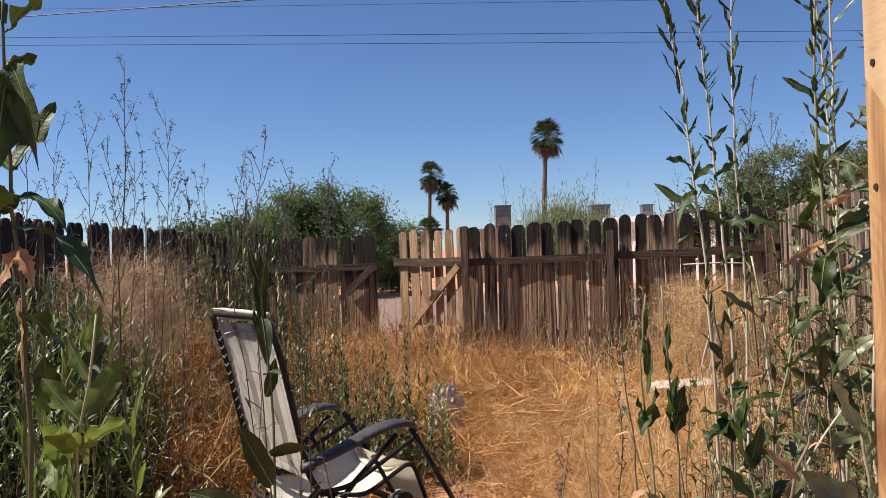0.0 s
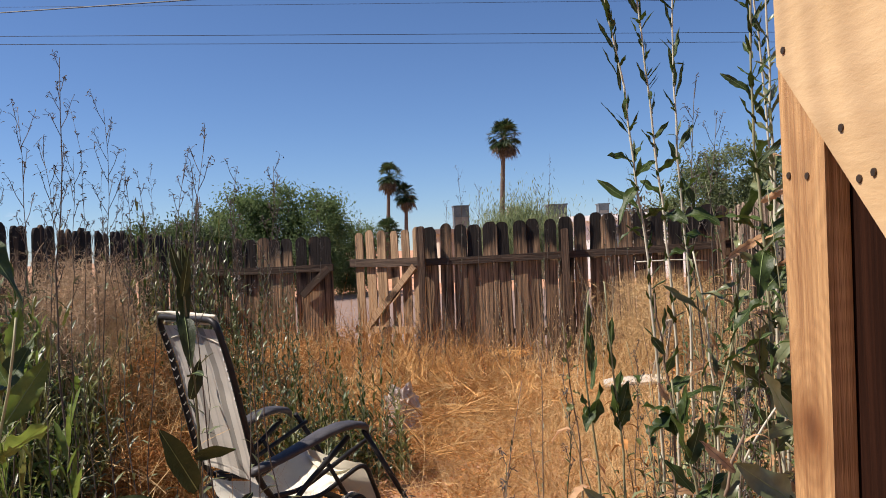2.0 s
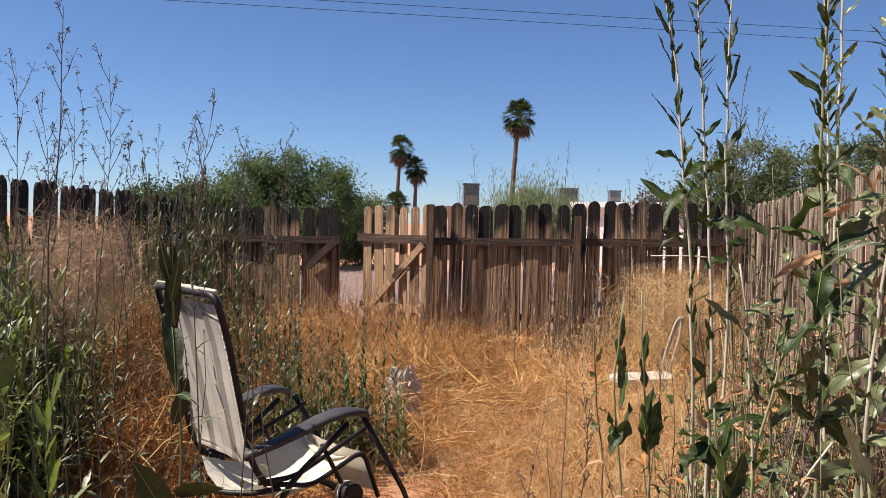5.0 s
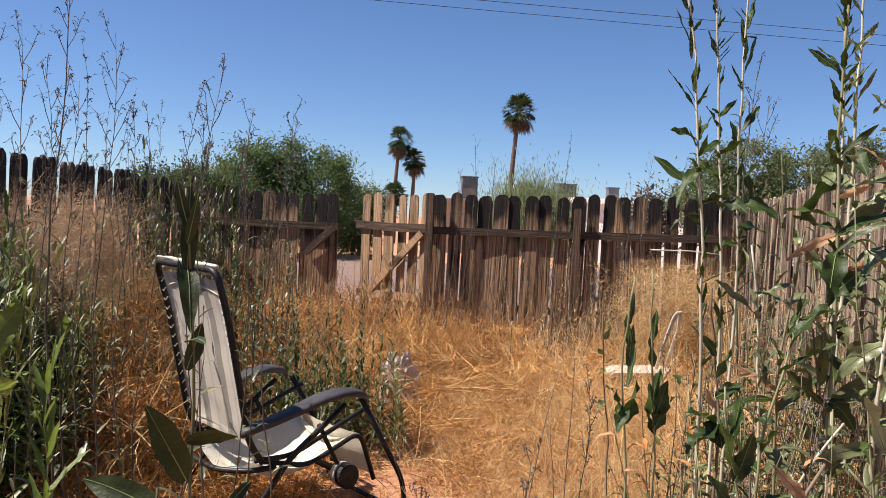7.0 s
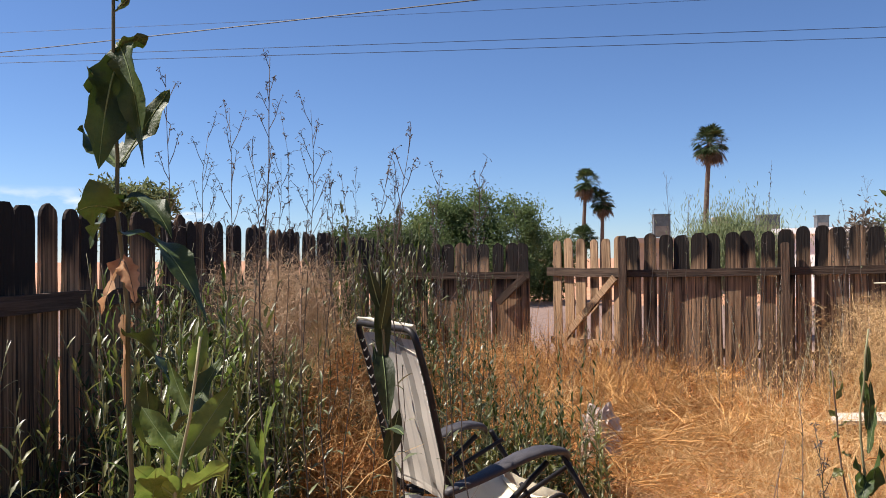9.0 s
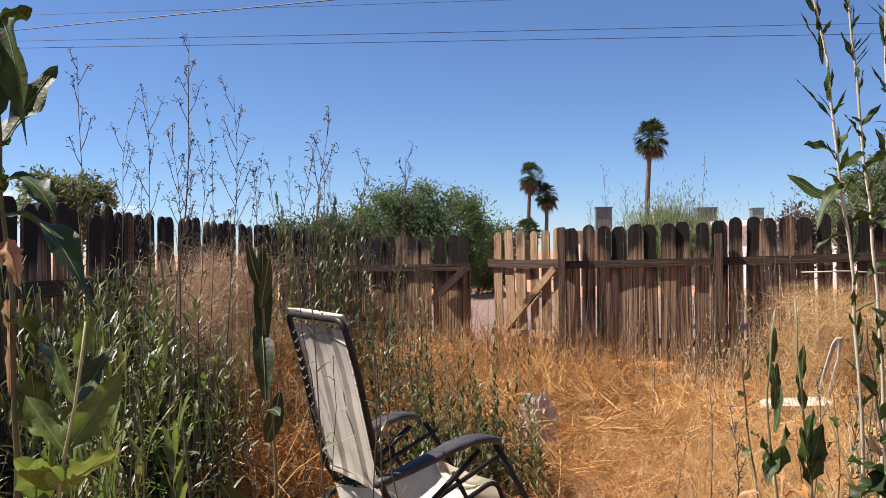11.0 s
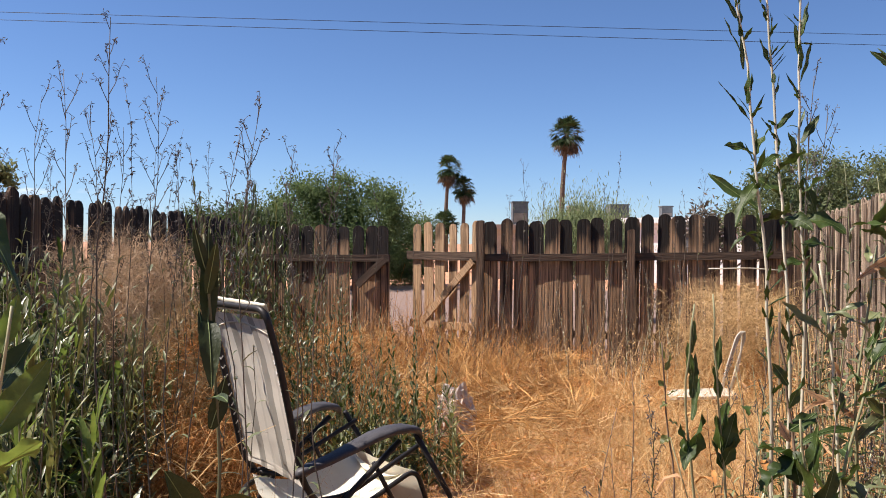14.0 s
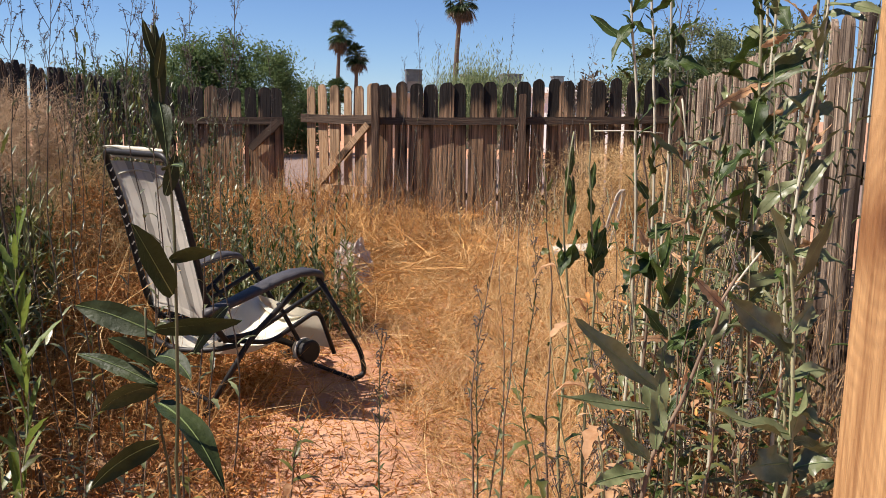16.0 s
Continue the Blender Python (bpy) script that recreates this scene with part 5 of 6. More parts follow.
leafy_weed('mid-height weed with dark leaves in a dry stand', (0.998, 1.600, 0.585), (0.924, 1.600, 1.173), [
    ((0.943, 1.600, 1.016), (0.861, 1.600, 1.083), 0.040, 0),
    ((0.944, 1.600, 1.002), (1.021, 1.600, 1.050), 0.040, 0),
    ((0.955, 1.600, 0.921), (0.902, 1.600, 0.975), 0.033, 0),
    ((0.964, 1.600, 0.867), (1.021, 1.600, 0.922), 0.033, 0),
    ((0.939, 1.600, 1.056), (0.941, 1.600, 1.148), 0.022, 0),
    ((0.975, 1.600, 0.784), (0.916, 1.600, 0.826), 0.033, 1),
    ((0.978, 1.600, 0.756), (1.020, 1.600, 0.797), 0.033, 1)], 0.005, M_LEAF, M_DRYSTEM)
side_bank = random.Random(9)
for k in range(44):
    y = side_bank.uniform(1.35, 3.2)
    x = y * side_bank.uniform(0.41, 0.62)
    if x > 0.98 + 0.344 * y:
        continue
    tall_weed(x, y, side_bank.uniform(0.55, 1.3), 360 + k, (side_bank.uniform(-0.12, 0.12), side_bank.uniform(-0.1, 0.1)), side_bank.randint(10, 16), (side_bank.uniform(0.09, 0.15), side_bank.uniform(0.016, 0.034)), 0.25, 0.97,
              0.004, M_BIGLEAF if k % 2 else M_GREYLEAF, M_DRYSTEM if k % 3 else M_STEM, "leafy weed in the stand by the sunny fence", 0.9, dead=k % 4, rise=0.6, jag=0.22)
for k in range(130):
    y = side_bank.uniform(1.7, 4.6)
    x = y * side_bank.uniform(0.44, 0.62)
    if x > 0.98 + 0.344 * y:
        continue
    tall_weed(x, y, side_bank.uniform(0.7, 1.3), 800 + k, (side_bank.uniform(-0.12, 0.12), side_bank.uniform(-0.1, 0.1)), side_bank.randint(16, 26), (side_bank.uniform(0.08, 0.15), side_bank.uniform(0.016, 0.036)), 0.2, 0.98,
              0.0034, (M_GREYLEAF, M_TAN, M_LEAF, M_DEADLEAF)[k % 4], (M_DRYSTEM, M_PALE, M_DARKSTEM, M_TAN)[k % 4], "half-dry stemmy weed by the sunny fence", 1.4, dead=5, rise=0.4, jag=0.3, name="stemmy_weed", group="weeds by the sunny fence")
tangle = random.Random(14)
for k in range(70):
    y = tangle.uniform(1.25, 2.7)
    x = y * tangle.uniform(0.36, 0.6)
    if x > 0.94 + 0.344 * y:
        continue
    tall_weed(x, y, tangle.uniform(0.45, 1.15), 1600 + k, (tangle.uniform(-0.2, 0.2), tangle.uniform(-0.15, 0.15)), tangle.randint(12, 20), (tangle.uniform(0.08, 0.15), tangle.uniform(0.016, 0.036)), 0.15, 0.97,
              0.0036, (M_GREYLEAF, M_BIGLEAF, M_DEADLEAF, M_LEAF, M_LITTER)[k % 5], (M_DRYSTEM, M_STEM)[k % 2], "ragged drooping weed tangled in the sunny stand", 1.7, dead=4, rise=0.25, jag=0.38, taper=0.6, head=0.08 if k % 4 == 0 else False)
# low green clump behind the chair
clump = random.Random(21)
for k in range(88):
    a, r = clump.uniform(0, 6.28), clump.uniform(0, 1) ** 0.6
    x, y = -0.26 + 0.50 * r * math.cos(a), 4.7 + 0.42 * r * math.sin(a)
    tallness = clump.uniform(0.4, 0.75) if k % 4 else clump.uniform(0.8, 1.12)
    tall_weed(x, y, tallness, 430 + k, (clump.uniform(-0.12, 0.12), clump.uniform(-0.12, 0.1)), clump.randint(16, 28), (clump.uniform(0.08, 0.13), clump.uniform(0.018, 0.034)), 0.08, 0.98, 0.004,
              (M_BIGLEAF, M_LEAF, M_GREYLEAF, M_LEAF)[k % 4], M_STEM, "low green weed in the clump by the chair", 0.6, rise=0.75, jag=0.28, name="green_weed", group="green clump by the chair")
# dark dry twiggy weeds on the path
for k, (x, y, h) in enumerate(((0.25, 1.42, 1.10), (0.27, 1.5, 0.92), (0.42, 1.7, 1.16), (0.14, 1.5, 0.86), (0.45, 1.95, 0.9), (0.62, 2.2, 0.95))):
    tall_weed(x, y, h, 500 + k, (rand(-0.08, 0.08), 0.0), 34, (0.06, 0.013), 0.15, 0.98, 0.0035, M_BIGLEAF if k % 2 else M_GREYLEAF, M_DARKSTEM if k % 2 else M_DRYSTEM, "thin weed stem with small shrivelled leaves", 0.9, rise=0.7, name="dry_weed", group="dry weeds on the path", head=0.06 if k % 2 else False)
# low plants round the chair's feet
for k, (x, y, h) in enumerate(((-0.62, 2.2, 0.55), (-0.75, 2.5, 0.7), (-0.5, 1.9, 0.6), (-0.35, 1.95, 0.45), (-0.85, 2.0, 0.8), (-0.15, 2.3, 0.4), (-0.6, 1.7, 0.65), (-0.4, 1.6, 0.5), (-0.95, 2.3, 0.85), (-0.72, 1.75, 0.75))):
    tall_weed(x, y, h, 520 + k, (rand(-0.1, 0.1), rand(-0.1, 0.1)), 14, (0.12, 0.03), 0.15, 0.95, 0.004, M_LEAF if k % 2 else M_GREYLEAF, M_DRYSTEM, "low half-withered weed near the chair", 0.9, dead=4, rise=0.5)

# leafy growth behind the bank, up to the shaded fence
deep = random.Random(31)
for k in range(46):
    y = deep.uniform(4.7, 6.8)
    x = -y * deep.uniform(0.29, 0.44)
    if x < -2.25:
        continue
    tall_weed(x, y, deep.uniform(0.75, 1.3), 1800 + k, (deep.uniform(-0.2, 0.2), deep.uniform(-0.15, 0.15)), deep.randint(26, 40), (deep.uniform(0.09, 0.15), deep.uniform(0.022, 0.036)), 0.05, 0.98, 0.004,
              (M_GREYLEAF, M_LITTER, M_LEAF, M_LITTER)[k % 4], M_DRYSTEM if k % 2 else M_DARKSTEM, "ragged olive and brown weed before the shaded fence", 1.2, rise=0.5, taper=0.5, jag=0.3, name="ragged_weed", group="weeds by the shaded fence")
# large-leaved weeds that hide the near end of the side fence
for k, (x, y, h) in enumerate(((1.02, 1.5, 1.5), (1.12, 1.7, 1.65), (1.2, 1.95, 1.55), (1.1, 1.35, 1.2), (1.3, 2.1, 1.7), (0.98, 1.75, 1.35), (1.32, 2.4, 1.6), (1.2, 1.6, 1.7), (1.42, 2.6, 1.65), (1.5, 2.9, 1.6), (1.05, 1.25, 0.95), (1.38, 2.3, 1.25))):
    tall_weed(x, y, h, 1900 + k, (deep.uniform(-0.12, 0.1), deep.uniform(-0.12, 0.12)), 34, (deep.uniform(0.10, 0.16), deep.uniform(0.02, 0.038)), 0.2, 0.98, 0.0045, M_GREYLEAF if k % 3 else M_BIGLEAF, M_STEM,
              "tall grey-green weed with ragged leaves by the fence", 1.3, rise=0.5, taper=0.7, jag=0.35, dead=3)

# green stems before the shaded part of the back fence
back_row = random.Random(88)
for k in range(64):
    y = back_row.uniform(4.6, 7.4)
    x = -y * back_row.uniform(0.10, 0.3)
    tall_weed(x, y, back_row.uniform(1.05, 1.5) + (0.3 if x < -0.2 * y else 0), 1400 + k, (back_row.uniform(-0.1, 0.1), back_row.uniform(-0.1, 0.1)), back_row.randint(18, 30), (0.11, 0.026), 0.15, 0.98, 0.004, M_BIGLEAF if k % 2 else M_GREYLEAF, M_DARKSTEM,
              "thin green weed before the shaded fence", 0.9, rise=0.7, name="thin_weed", group="weeds by the shaded fence")

for k in range(34):
    y = back_row.uniform(5.0, 7.2)
    x = -y * back_row.uniform(0.17, 0.29)
    tall_weed(x, y, back_row.uniform(1.35, 1.85), 3200 + k, (back_row.uniform(-0.12, 0.12), back_row.uniform(-0.1, 0.1)), back_row.randint(26, 40), (0.13, 0.024), 0.25, 0.98, 0.0042, (M_BIGLEAF, M_LEAF, M_GREYLEAF)[k % 3], M_DARKSTEM,
              "tall green weed before the shaded fence", 0.6, rise=0.95, taper=0.5, name="thin_weed", group="weeds by the shaded fence")

# rust-brown dried weeds standing below the fence
rust = random.Random(55)
for k in range(250):
    x = rust.uniform(-2.1, 1.0)
    y = rust.uniform(5.0 if x < 0.2 else 6.6, min(9.3, back_y(x) - 0.25))
    depth = (y - 5) / 4.3
    tall_weed(x, y, rust.uniform(0.32, 0.6) + (0.42 * depth * rust.uniform(0.5, 1) if x < 0.1 else 0.2 * depth), 1100 + k, (rust.uniform(-0.36, 0.36), rust.uniform(-0.3, 0.3)), 60, (0.042, 0.02), 0.15, 1.0, 0.0032, M_LITTER, M_DRYSTEM if k % 3 else M_PALE,
              "dried rust-brown weed standing below the fence", 1.5, rise=0.4, jag=0.3, name="dried_weed", group="dried weeds below the fence", head=0.06 if k % 4 == 0 else False)
for k in range(26):
    x = rust.uniform(1.2, 2.5)
    y = rust.uniform(6.9, back_y(x) - 0.3)
    tall_weed(x, y, rust.uniform(0.7, 1.25), 1500 + k, (rust.uniform(-0.2, 0.2), rust.uniform(-0.15, 0.15)), 30, (0.07, 0.015), 0.1, 1.0, 0.0035, M_GREYLEAF if k % 2 else M_PALE, M_PALESTEM if k % 2 else M_DRYSTEM,
              "pale half-dry weed standing against the fence", 0.9, rise=0.8, name="dried_weed", group="dried weeds below the fence", head=0.07 if k % 2 else False)

# withered low growth along the near edge of the bare soil
edge = random.Random(66)
for k in range(84):
    y = edge.uniform(0.95, 2.6)
    x = -y * edge.uniform(0.2 + 0.1 * max(0, y - 1.6), 0.62)
    tall_weed(x, y, edge.uniform(0.16, 0.5), 1300 + k, (edge.uniform(-0.15, 0.15), edge.uniform(-0.1, 0.1)), edge.randint(9, 16), (edge.uniform(0.06, 0.11), edge.uniform(0.014, 0.03)), 0.1, 1.0, 0.0035, (M_LITTER, M_GREYLEAF, M_LITTER, M_DEADLEAF, M_TAN)[k % 5], M_DRYSTEM,
              "low withered weed at the edge of bare soil", 1.4, rise=0.3, jag=0.3, dead=3, name="low_weed", group="low withered weeds")

# ---- dry grass ----


def blades(name, pos, length, width, flat, mat, seed, label, category="dry grass", curl=0.8, wind=(0.0, 0.0), joints=3, way=None):
    """Many thin arching straws in one mesh. flat: 0 upright, 1 lying."""
    rng = np.random.default_rng(seed)
    n = len(pos)
    az = rng.uniform(0, 2 * np.pi, n)
    tilt = np.clip(rng.normal(flat, 0.22, n), 0.02, 1.0) * np.pi / 2
    d = np.stack([np.cos(az) * np.sin(tilt) + wind[0], np.sin(az) * np.sin(tilt) + wind[1], np.cos(tilt)], 1) if way is None else way
    d /= np.linalg.norm(d, axis=1)[:, None]
    ln = length * rng.uniform(0.45, 1.3, n)
    side = np.cross(d, rng.normal(size=(n, 3)))
    side /= np.linalg.norm(side, axis=1)[:, None]
    w = (width * rng.uniform(0.6, 1.3, n))[:, None]
    p, rings = pos.copy(), []
    bendv = rng.normal(size=(n, 3)) * curl / joints + np.array([0, 0, -0.55 * curl / joints])
    for j in range(joints + 1):
        k = 1 - 0.75 * j / joints
        q = p.copy()
        q[:, 2] = np.maximum(q[:, 2], pos[:, 2] * 0.3 + 0.004)
        rings.append(np.stack([q - side * w * k, q + side * w * k], 1))
        d = d + bendv
        d /= np.linalg.norm(d, axis=1)[:, None]
        p = p + d * (ln / joints)[:, None]
    v = np.stack(rings, 1).reshape(-1, 3)
    m = (joints + 1) * 2
    base = np.arange(n)[:, None] * m
    f = np.concatenate([base + np.array([[2 * j, 2 * j + 1, 2 * j + 3, 2 * j + 2]]) for j in range(joints)], 0)
    me = bpy.data.meshes.new(name)
    me.from_pydata(v.tolist(), [], f.tolist())
    me.materials.append(mat)
    return tagged(new(name, me), label, category, kind="stuff")


def scatter(n, seed, x0, x1, y0, y1, keep):
    """Places on the yard's floor, thinned by keep(x, y)."""
    rng = np.random.default_rng(seed)
    out = []
    while len(out) < n:
        x, y = rng.uniform(x0, x1), rng.uniform(y0, y1)
        if rng.uniform() < keep(x, y):
            out.append((x, y, max(0.0, ground_height(x, y))))
    return np.array(out)


def in_yard(x, y):
    return -2.36 < x < 1.03 + 0.344 * y and y < back_y(x) - 0.12


def bare(x, y):
    """0 on the trodden bare ground, 1 away from it."""
    spot = math.exp(-((x + 0.12) / 0.5) ** 2 - ((y - 2.75) / 0.75) ** 2)
    strip = 0.75 * math.exp(-((x - 0.02 - 0.1 * (y - 3)) / 0.22) ** 2) * (1 if y < 4.6 else 0.2)
    return max(0.04, 1 - spot - strip)


def clumpy(x, y):
    """Dense tufts with hollows between them."""
    v = noise.noise((x * 3.1, y * 3.1, 21)) + 0.5 * noise.noise((x * 7.5, y * 7.5, 5))
    return min(1.0, max(0.05, 0.5 + 2.4 * v))


def tall_zone(x, y):
    """The deep dry stand below the back fence and along the sunny side."""
    if not in_yard(x, y):
        return 0
    d = back_y(x) - y
    v = math.exp(-(d / 2.2) ** 2) * 0.9 + 0.5 * math.exp(-((x - 2.3) / 0.7) ** 2) * (1 if y > 3 else 0.3)
    return min(1, v * (0.6 + 0.8 * noise.noise((x * 1.4, y * 1.4, 1)) ** 2 + 0.25))


def mid_zone(x, y):
    if not in_yard(x, y):
        return 0
    return bare(x, y) * (0.25 + 0.75 * min(1, y / 6)) * (0.55 + 0.6 * noise.noise((x * 1.7, y * 1.7, 6))) * clumpy(x, y)


def tussocks(n, per, seed, x0, x1, y0, y1, keep, spread):
    """Places gathered in tufts."""
    rng = np.random.default_rng(seed)
    tufts = scatter(n, seed, x0, x1, y0, y1, keep)
    pos = np.repeat(tufts, per, 0)
    pos[:, :2] += rng.normal(size=(len(pos), 2)) * spread
    return pos


def patchy(x, y):
    return tall_zone(x, y) * (1 if noise.noise((x * 2.1, y * 2.1, 4)) > -0.1 else 0.12)


def gate_side(x, y):
    return patchy(x, y) * (1 if x < 0.9 else 0.12)


def corner_side(x, y):
    return in_yard(x, y) * math.exp(-((x - 2.45) / 0.55) ** 2) * (1 if y > 4.5 else 0.4)


def mound(x, y):
    """How deep the fallen dry weeds lie."""
    if not in_yard(x, y):
        return 0
    gate_heap = 0.62 * math.exp(-((x + 0.5) / 1.15) ** 2 - ((y - 8.0) / 1.5) ** 2)
    left_heap = 0.16 * math.exp(-((x + 1.6) / 0.7) ** 2 - ((y - 6.0) / 1.8) ** 2)
    corner_heap = 0.5 * math.exp(-((x - 2.9) / 0.55) ** 2 - ((y - 7.7) / 1.1) ** 2)
    lumps = 0.5 + 1.1 * max(0, noise.noise((x * 1.6, y * 1.6, 11))) + 0.8 * max(0, noise.noise((x * 3.6, y * 3.6, 4)))
    return (gate_heap + left_heap + corner_heap + 0.07 * bare(x, y)) * lumps


def hay(name, n, seed, length, width, mat, label, x0=-2.3, x1=3.6, y0=3.2, y1=9.9, top=0.0):
    """Straws tangled through the depth of the mounds."""
    pos = scatter(n, seed, x0, x1, y0, y1, lambda x, y: min(1, 2.2 * mound(x, y)) * clumpy(x, y))
    rise = np.random.default_rng(seed + 1).uniform(top, 1, n) ** 0.8
    pos[:, 2] += rise * np.array([mound(x, y) for x, y, _ in pos])
    return blades(name, pos, length, width, 0.8, mat, seed, label, curl=1.6, joints=4)


hay("dry_grass", 34000, 61, 0.24, 0.0019, M_STRAW, "tangled golden dry grass heaped below the fence")
hay("dry_grass", 6000, 62, 0.36, 0.0020, M_PALE, "pale straws tangled through the dry grass", top=0.4)
hay("dried_weeds", 60000, 63, 0.034, 0.0055, M_LITTER, "rust-brown dried leaves caught in the dry grass")
blades("dry_grass", tussocks(90, 26, 3, 1.5, 3.6, 4.6, 9.2, corner_side, 0.05), 0.5, 0.0022, 0.4, M_PALE, 4, "pale dry grass stand by the sunny corner", curl=1.3, joints=5)
blades("dry_grass", tussocks(60, 26, 13, -1.8, 0.8, 6.5, 9.6, gate_side, 0.05), 0.5, 0.0028, 0.55, M_STRAW, 14, "upright dry stalks in front of the gate", curl=1.1, joints=5)
blades("dry_grass", tussocks(520, 40, 5, -2.3, 3.5, 2.4, 9.6, mid_zone, 0.11), 0.17, 0.0017, 0.75, M_STRAW, 6, "matted orange dry grass over the yard", curl=1.7, joints=4)
blades("loose_straw", scatter(420, 15, -2.2, 3.3, 3.6, 9.4, mid_zone) + np.array([0, 0, 0.10]), 0.6, 0.0018, 0.8, M_PALE, 16, "long pale straws lying across the dry grass", curl=0.8, joints=5)
blades("matted_straw", scatter(34000, 17, -2.3, 3.3, 2.0, 9.3, lambda x, y: in_yard(x, y) * bare(x, y)), 0.13, 0.0017, 0.88, M_STRAW, 18, "matted orange straw covering the path", curl=1.1)
blades("straw_litter", scatter(30000, 7, -2.4, 3.4, 0.6, 9.5, lambda x, y: 0.6 * in_yard(x, y) * (0.25 + 0.75 * bare(x, y))), 0.05, 0.0032, 0.9, M_LITTER, 8, "broken brown straw and leaf litter on soil", "litter", curl=0.5, joints=2)
blades("dry_grass", tussocks(170, 28, 9, 0.2, 2.4, 1.0, 6.0, lambda x, y: in_yard(x, y) * (0.15 + 0.7 * (x > 0.4 + 0.12 * y)), 0.05), 0.5, 0.0013, 0.35, M_PALE, 10, "thin pale dry grass by the path", curl=0.8, joints=4)


blades("dry_grass", scatter(26000, 27, -0.1, 3.3, 1.1, 7.6, lambda x, y: in_yard(x, y) * bare(x, y) * min(1, max(0, (x - 0.05) * 2.5)) * (0.35 + 1.2 * max(0, noise.noise((x * 2.2, y * 2.2, 2)) + 0.15))), 0.2, 0.0012, 0.66, M_PALE, 28, "fine fluffy golden dry grass beside the path", curl=1.2, joints=4)
blades("dry_grass", scatter(22000, 37, -0.1, 3.3, 1.1, 7.6, lambda x, y: in_yard(x, y) * bare(x, y) * min(1, max(0, (x - 0.05) * 2.5))), 0.15, 0.0014, 0.75, M_STRAW, 38, "low orange dry grass beside the path", curl=1.4, joints=4)


def sheaves(name, n, per, seed, x0, x1, y0, y1, keep, length, width, mat, label, fan=0.28, lift=0.0, lay=(0.35, 1.25)):
    """Tufts of straw, each blown or trodden its own way, crossing one another."""
    rng = np.random.default_rng(seed + 7)
    tufts = scatter(n, seed, x0, x1, y0, y1, keep)
    az, tilt = rng.uniform(0, 2 * np.pi, n), rng.uniform(lay[0], lay[1], n)
    mean = np.stack([np.cos(az) * np.sin(tilt), np.sin(az) * np.sin(tilt), np.cos(tilt)], 1)
    tufts[:, 2] += lift * rng.uniform(0, 1, n) ** 1.5
    pos = np.repeat(tufts, per, 0) + rng.normal(size=(n * per, 3)) * np.array([0.04, 0.04, 0.015])
    return blades(name, pos, length, width, 0.5, mat, seed, label, curl=0.75, joints=4, way=np.repeat(mean, per, 0) + rng.normal(size=(n * per, 3)) * fan)


def gate_tangle(x, y):
    return in_yard(x, y) * min(1, 0.12 + 2.0 * mound(x, y)) * bare(x, y) * clumpy(x, y)


sheaves("straw_tuft", 620, 16, 111, -2.0, 1.6, 4.6, 9.4, gate_tangle, 0.42, 0.0027, M_STRAW, "golden tufts of bent straw below the gate", lift=0.3, lay=(0.7, 1.5))
sheaves("straw_tuft", 260, 14, 112, -1.8, 1.8, 5.0, 9.3, gate_tangle, 0.38, 0.0026, M_PALE, "bleached tufts of bent straw below the gate", lift=0.3, lay=(0.8, 1.55))
sheaves("straw_tuft", 240, 14, 113, -0.2, 3.0, 2.6, 7.4, mid_zone, 0.26, 0.0019, M_STRAW, "low tufts of flattened orange straw", lay=(0.9, 1.4))
sheaves("straw_tuft", 110, 12, 114, 0.15, 1.6, 1.5, 4.2, lambda x, y: in_yard(x, y) * bare(x, y) * (x > 0.12 + 0.1 * y), 0.46, 0.0012, M_TAN, "thin leaning straws beside the path", lay=(0.2, 0.9))
# straw stems among the weeds of the sunny stand
blades("dry_stalks", tussocks(120, 5, 131, 0.6, 2.4, 1.6, 4.4, lambda x, y: in_yard(x, y) * (1 if x > 0.41 * y else 0), 0.05), 0.85, 0.0017, 0.14, M_TAN, 132, "thin straw stems among the sunny weeds", "dried weeds", curl=0.5, joints=5)
blades("dry_stalks", tussocks(90, 6, 133, 0.6, 2.4, 1.4, 4.0, lambda x, y: in_yard(x, y) * (1 if x > 0.38 * y else 0), 0.06), 0.5, 0.0016, 0.4, M_LITTER, 134, "broken brown stems among the sunny weeds", "dried weeds", curl=1.0, joints=4)
# stiff dried stalks before the boards of the back fence
blades("dry_stalks", tussocks(130, 4, 121, 0.5, 3.2, 7.9, 9.4, lambda x, y: in_yard(x, y) * (1 if back_y(x) - y < 1.2 else 0.1), 0.05), 0.8, 0.003, 0.1, M_DRYSTEM, 122, "stiff grey-brown dried stalks standing before the fence", "dried weeds", curl=0.3, joints=4)
blades("dry_stalks", tussocks(110, 4, 123, -2.1, 0.6, 7.4, 9.7, lambda x, y: in_yard(x, y) * 1.0, 0.05), 0.9, 0.0034, 0.09, M_LITTER, 124, "stiff rust-brown dried stalks standing before the fence", "dried weeds", curl=0.35, joints=4)


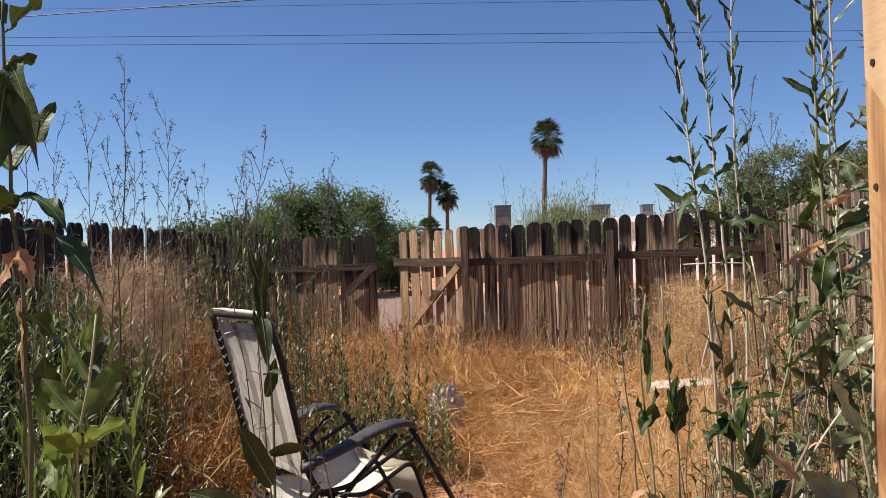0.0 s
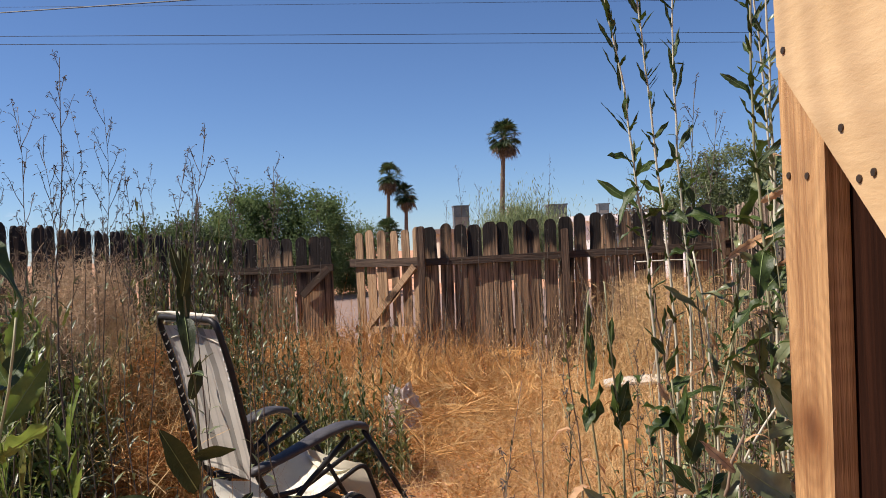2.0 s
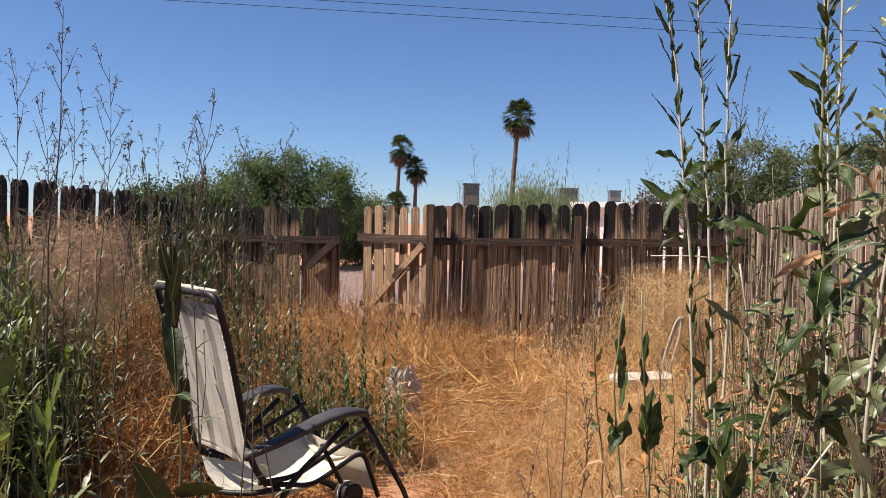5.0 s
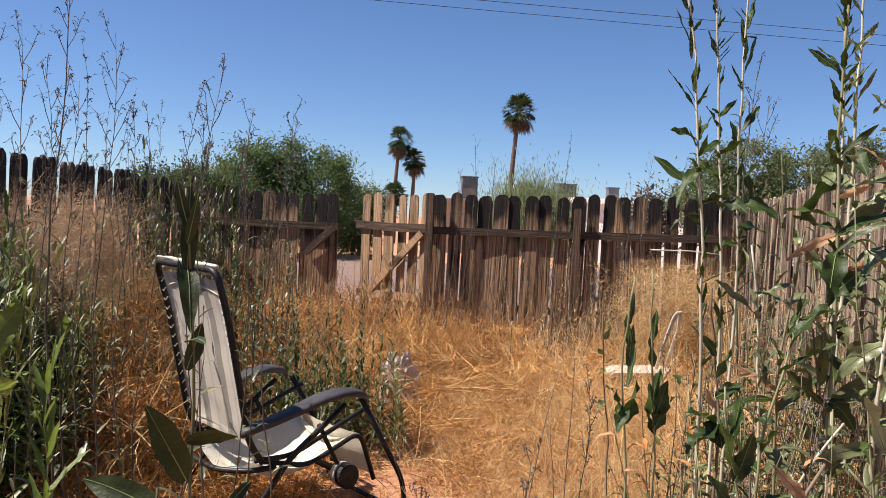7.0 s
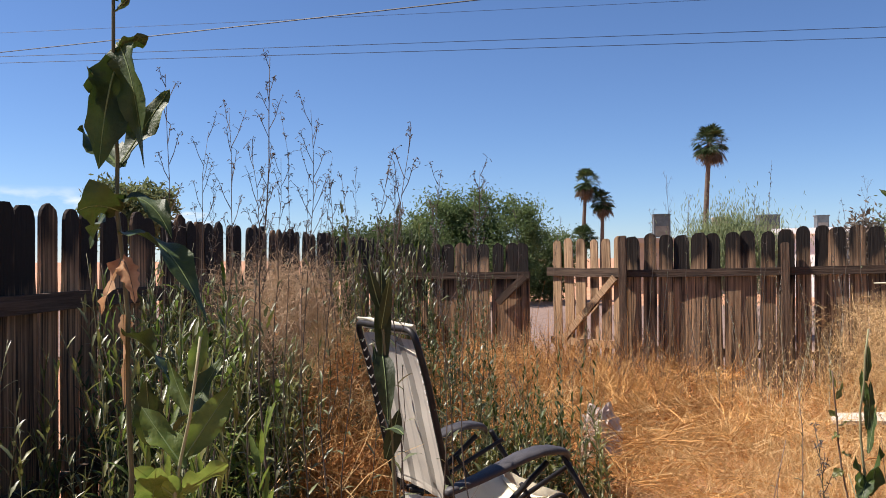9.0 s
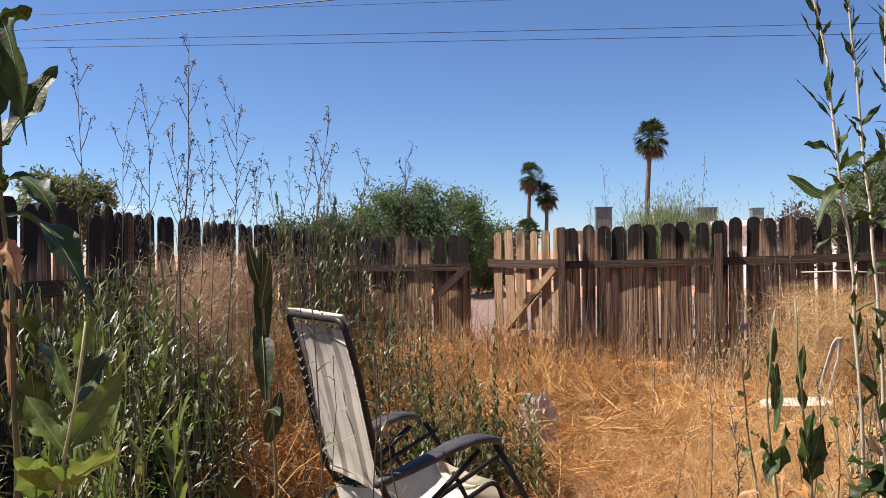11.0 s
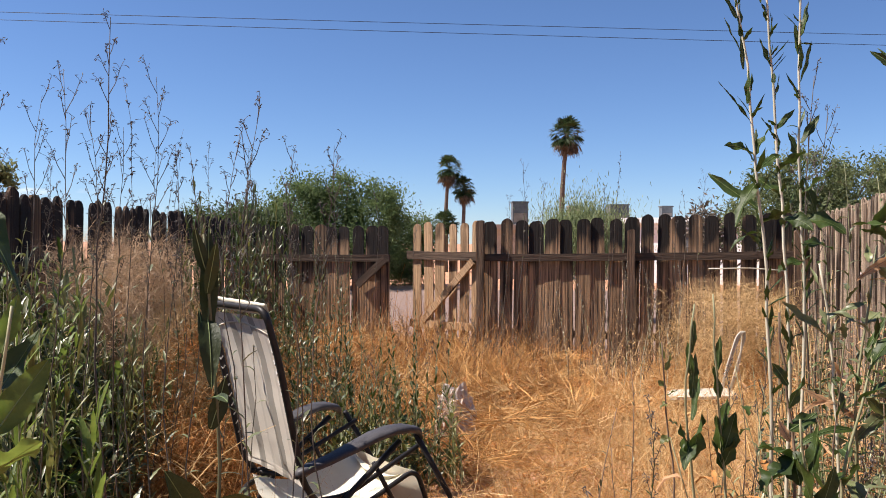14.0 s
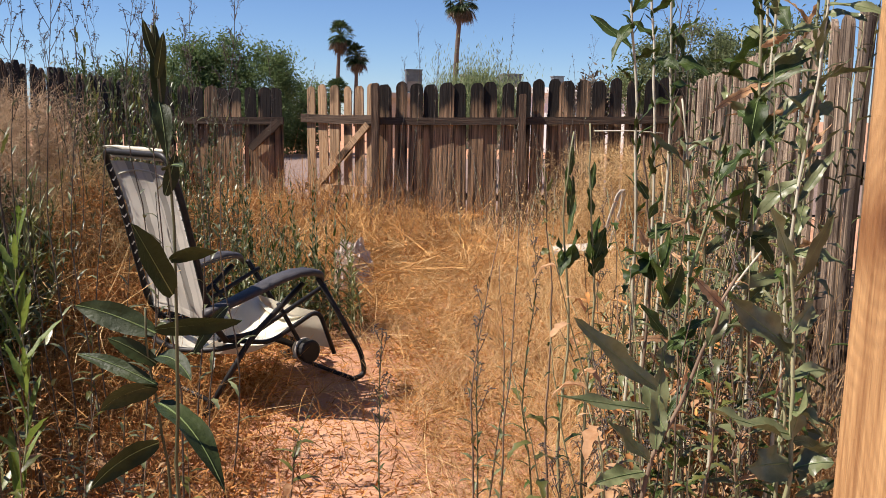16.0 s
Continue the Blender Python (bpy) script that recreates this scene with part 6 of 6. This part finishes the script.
def heap(x, y, high, r, n, seed, label):
    """Dried weeds: tangled stems hung with curled brown leaf bits."""
    rng = np.random.default_rng(seed)
    d = rng.normal(size=(n, 3)) * np.array([r, r * 0.8, 0])
    top = high * np.exp(-(d[:, 0] ** 2 + d[:, 1] ** 2) / (1.6 * r * r))
    pos = d + np.array([x, y, 0])
    pos[:, 2] = rng.uniform(0.02, 1, n) * top + 0.01
    pos = pos[[in_yard(a, b) for a, b, _ in pos]]
    k = int(len(pos) * 0.86)
    blades("dried_weeds", pos[:k], 0.045, 0.0042, 0.6, M_LITTER, seed, label, "dried weeds", curl=2.2, joints=2)
    blades("dried_stems", pos[k:], 0.34, 0.0019, 0.5, M_STRAW, seed + 1, "tangled straw stems of dried weeds", "dried weeds", curl=1.3, joints=4)


def fluff(x, y, z, r, n, seed, mat, label):
    """A fluffy dried bush of fine tangled stems."""
    rng = np.random.default_rng(seed)
    tuft = rng.normal(size=(n // 40, 3)) * np.array([0.36, 0.5, 0.0]) * r
    tuft[:, 2] = rng.uniform(0, 1, len(tuft)) ** 0.7 * z
    pos = np.repeat(tuft, 40, 0) + rng.normal(size=(len(tuft) * 40, 3)) * np.array([0.045, 0.045, 0.05])
    pos[:, 2] = np.abs(pos[:, 2])
    pos += np.array([x, y, 0])
    pos[:, 0] = np.clip(pos[:, 0], -2.36, 3.2)
    return blades("dry_bush", pos, 0.2 * r + 0.08, 0.0014, 0.5, mat, seed, label, "dry bush", curl=1.8, joints=4)


fluff(-1.84, 4.95, 1.32, 0.6, 12000, 41, M_FLUFF, "fluffy straw-coloured dried bush by the fence")
fluff(-1.3, 4.75, 0.95, 0.42, 3600, 43, M_PALE, "tangled golden dry weed heaped behind the chair")
fluff(2.75, 7.3, 0.95, 0.75, 9000, 44, M_PALE, "fluffy pale dry grass clump by the corner")
for k, (x, y, h, r, n) in enumerate(((-1.34, 4.7, 0.92, 0.32, 15000), (-1.12, 4.1, 0.5, 0.34, 10000), (-1.15, 3.3, 0.24, 0.4, 8000), (-0.8, 2.6, 0.14, 0.5, 8000), (-1.0, 5.6, 0.5, 0.5, 9000))):
    heap(x, y, h, r, n, 600 + 2 * k, "heap of rust-brown dried weeds")

blades("fallen_straw", scatter(80, 71, -1.5, -0.8, 3.4, 4.7, lambda x, y: 1.0) + np.array([0, 0, 0.34]), 0.62, 0.0022, 0.75, M_PALE, 72, "long fallen straws leaning beside the chair", curl=0.5, wind=(-0.5, 0.2), joints=4)
blades("leaf_litter", scatter(22000, 73, -2.2, -0.25, 1.2, 5.0, lambda x, y: 0.4 + 0.6 * noise.noise((x * 2, y * 2, 9))) + np.array([0, 0, 0.01]), 0.032, 0.0048, 0.8, M_LITTER, 74, "rust-brown leaf litter beside the chair", "litter", curl=1.8, joints=2)

for k, (x, y) in enumerate(((-0.03, 3.55), (-0.02, 3.28), (0.08, 3.42))):
    tuft = np.zeros((46, 3)) + np.array([x, y, 0.005])
    tuft[:, :2] += np.random.default_rng(k).normal(size=(46, 2)) * 0.012
    blades("spiky_tuft", tuft, 0.10, 0.0012, 0.5, M_PALE, 90 + k, "small spiky pale dry grass tuft on soil", "dry grass", curl=0.4)

# ---- small things ----
plate = thing("broken_plastic_tray", "white plastic tray with a looped wire handle lying on dry grass", "tray", at=pose(2.26, 6.75, 0.145, 6, -3, -6))
tray = Shape()
tray.prism([(-0.27, -0.08), (-0.22, -0.11), (0.22, -0.12), (0.27, -0.07), (0.26, 0.08), (0.2, 0.12), (-0.2, 0.11), (-0.26, 0.07)], -0.014, 0.014, "xy")
part("tray", tray, M_WHITE, plate)
for k, off in enumerate((0.0, 0.012, 0.024)):
    loop = Shape()
    lp = [(0.17 - off * 0.6, 0.0, 0.02), (0.23 - off * 0.5, 0.01, 0.24), (0.32 - off, 0.02, 0.47), (0.37 - off, 0.03, 0.52), (0.375 - off, 0.05, 0.45), (0.30 + off, 0.05, 0.22), (0.24 + off * 0.4, 0.03, 0.02)]
    loop.tube(bend(lp), 0.0075, 6)
    part("handle_wire", loop, M_WHITE, plate, smooth=True)


def crumpled(name, x, y, size, seed, label, category, mat):
    rng = np.random.default_rng(seed)
    bm = bmesh.new()
    bmesh.ops.create_icosphere(bm, subdivisions=4, radius=1)
    for v in bm.verts:
        c = v.co.copy()
        k = 1 + 0.5 * noise.noise(c * 1.8 + Vector((seed, 0, 0))) + 0.45 * abs(noise.noise(c * 4.5)) - 0.4 * abs(noise.noise(c * 8))
        v.co = Vector((c.x * size[0], c.y * size[1], max(c.z, -0.35) * size[2])) * k
    me = bpy.data.meshes.new(name)
    bm.to_mesh(me)
    bm.free()
    me.materials.append(mat)
    ob = tagged(new(name, me), label, category)
    ob.matrix_basis = pose(x, y, size[2] * 0.35, 0, 0, 20)
    return ob


crumpled("plastic_bag", 0.20, 5.75, (0.13, 0.1, 0.27), 5, "crumpled dirty white plastic bag in dry grass", "bag", M_BAG)

# bleached branches across the weeds by the sunny corner
for a, b, c in (((2.5, 7.3, 1.17), (2.85, 7.2, 1.18), (3.1, 7.1, 1.16)),):
    st = Shape()
    st.tube(bend([a, b, c]), [0.006] * len(bend([a, b, c])), 6)
    tagged(new("dry_branch", st.mesh("dry_branch", M_PALESTEM, smooth=True)), "bleached dry branch caught among the weeds", "branch", group="bleached branches")

# ---- boards of the fences ----
run_of_pickets(fence, HINGE, CORNER_R, 0.171, 0.169, 1.637, 1.735, M_FENCE, 60)
run_of_pickets(fence_left, CORNER_L, GAP_L, 0.168, 0.166, 1.595, 1.57, M_FENCE, 70)
run_of_pickets(side_l, SIDE_L_END, CORNER_L, 0.16, 0.150, 1.68, 1.64, M_FENCE, 80)
run_of_pickets(side_r, CORNER_R, SIDE_R_END, 0.115, 0.095, 1.66, 1.72, M_SIDE, 90)
run_of_pickets(gate, GATE_FREE, HINGE, 0.157, 0.135, 1.61, 1.63, M_GATE, 65)
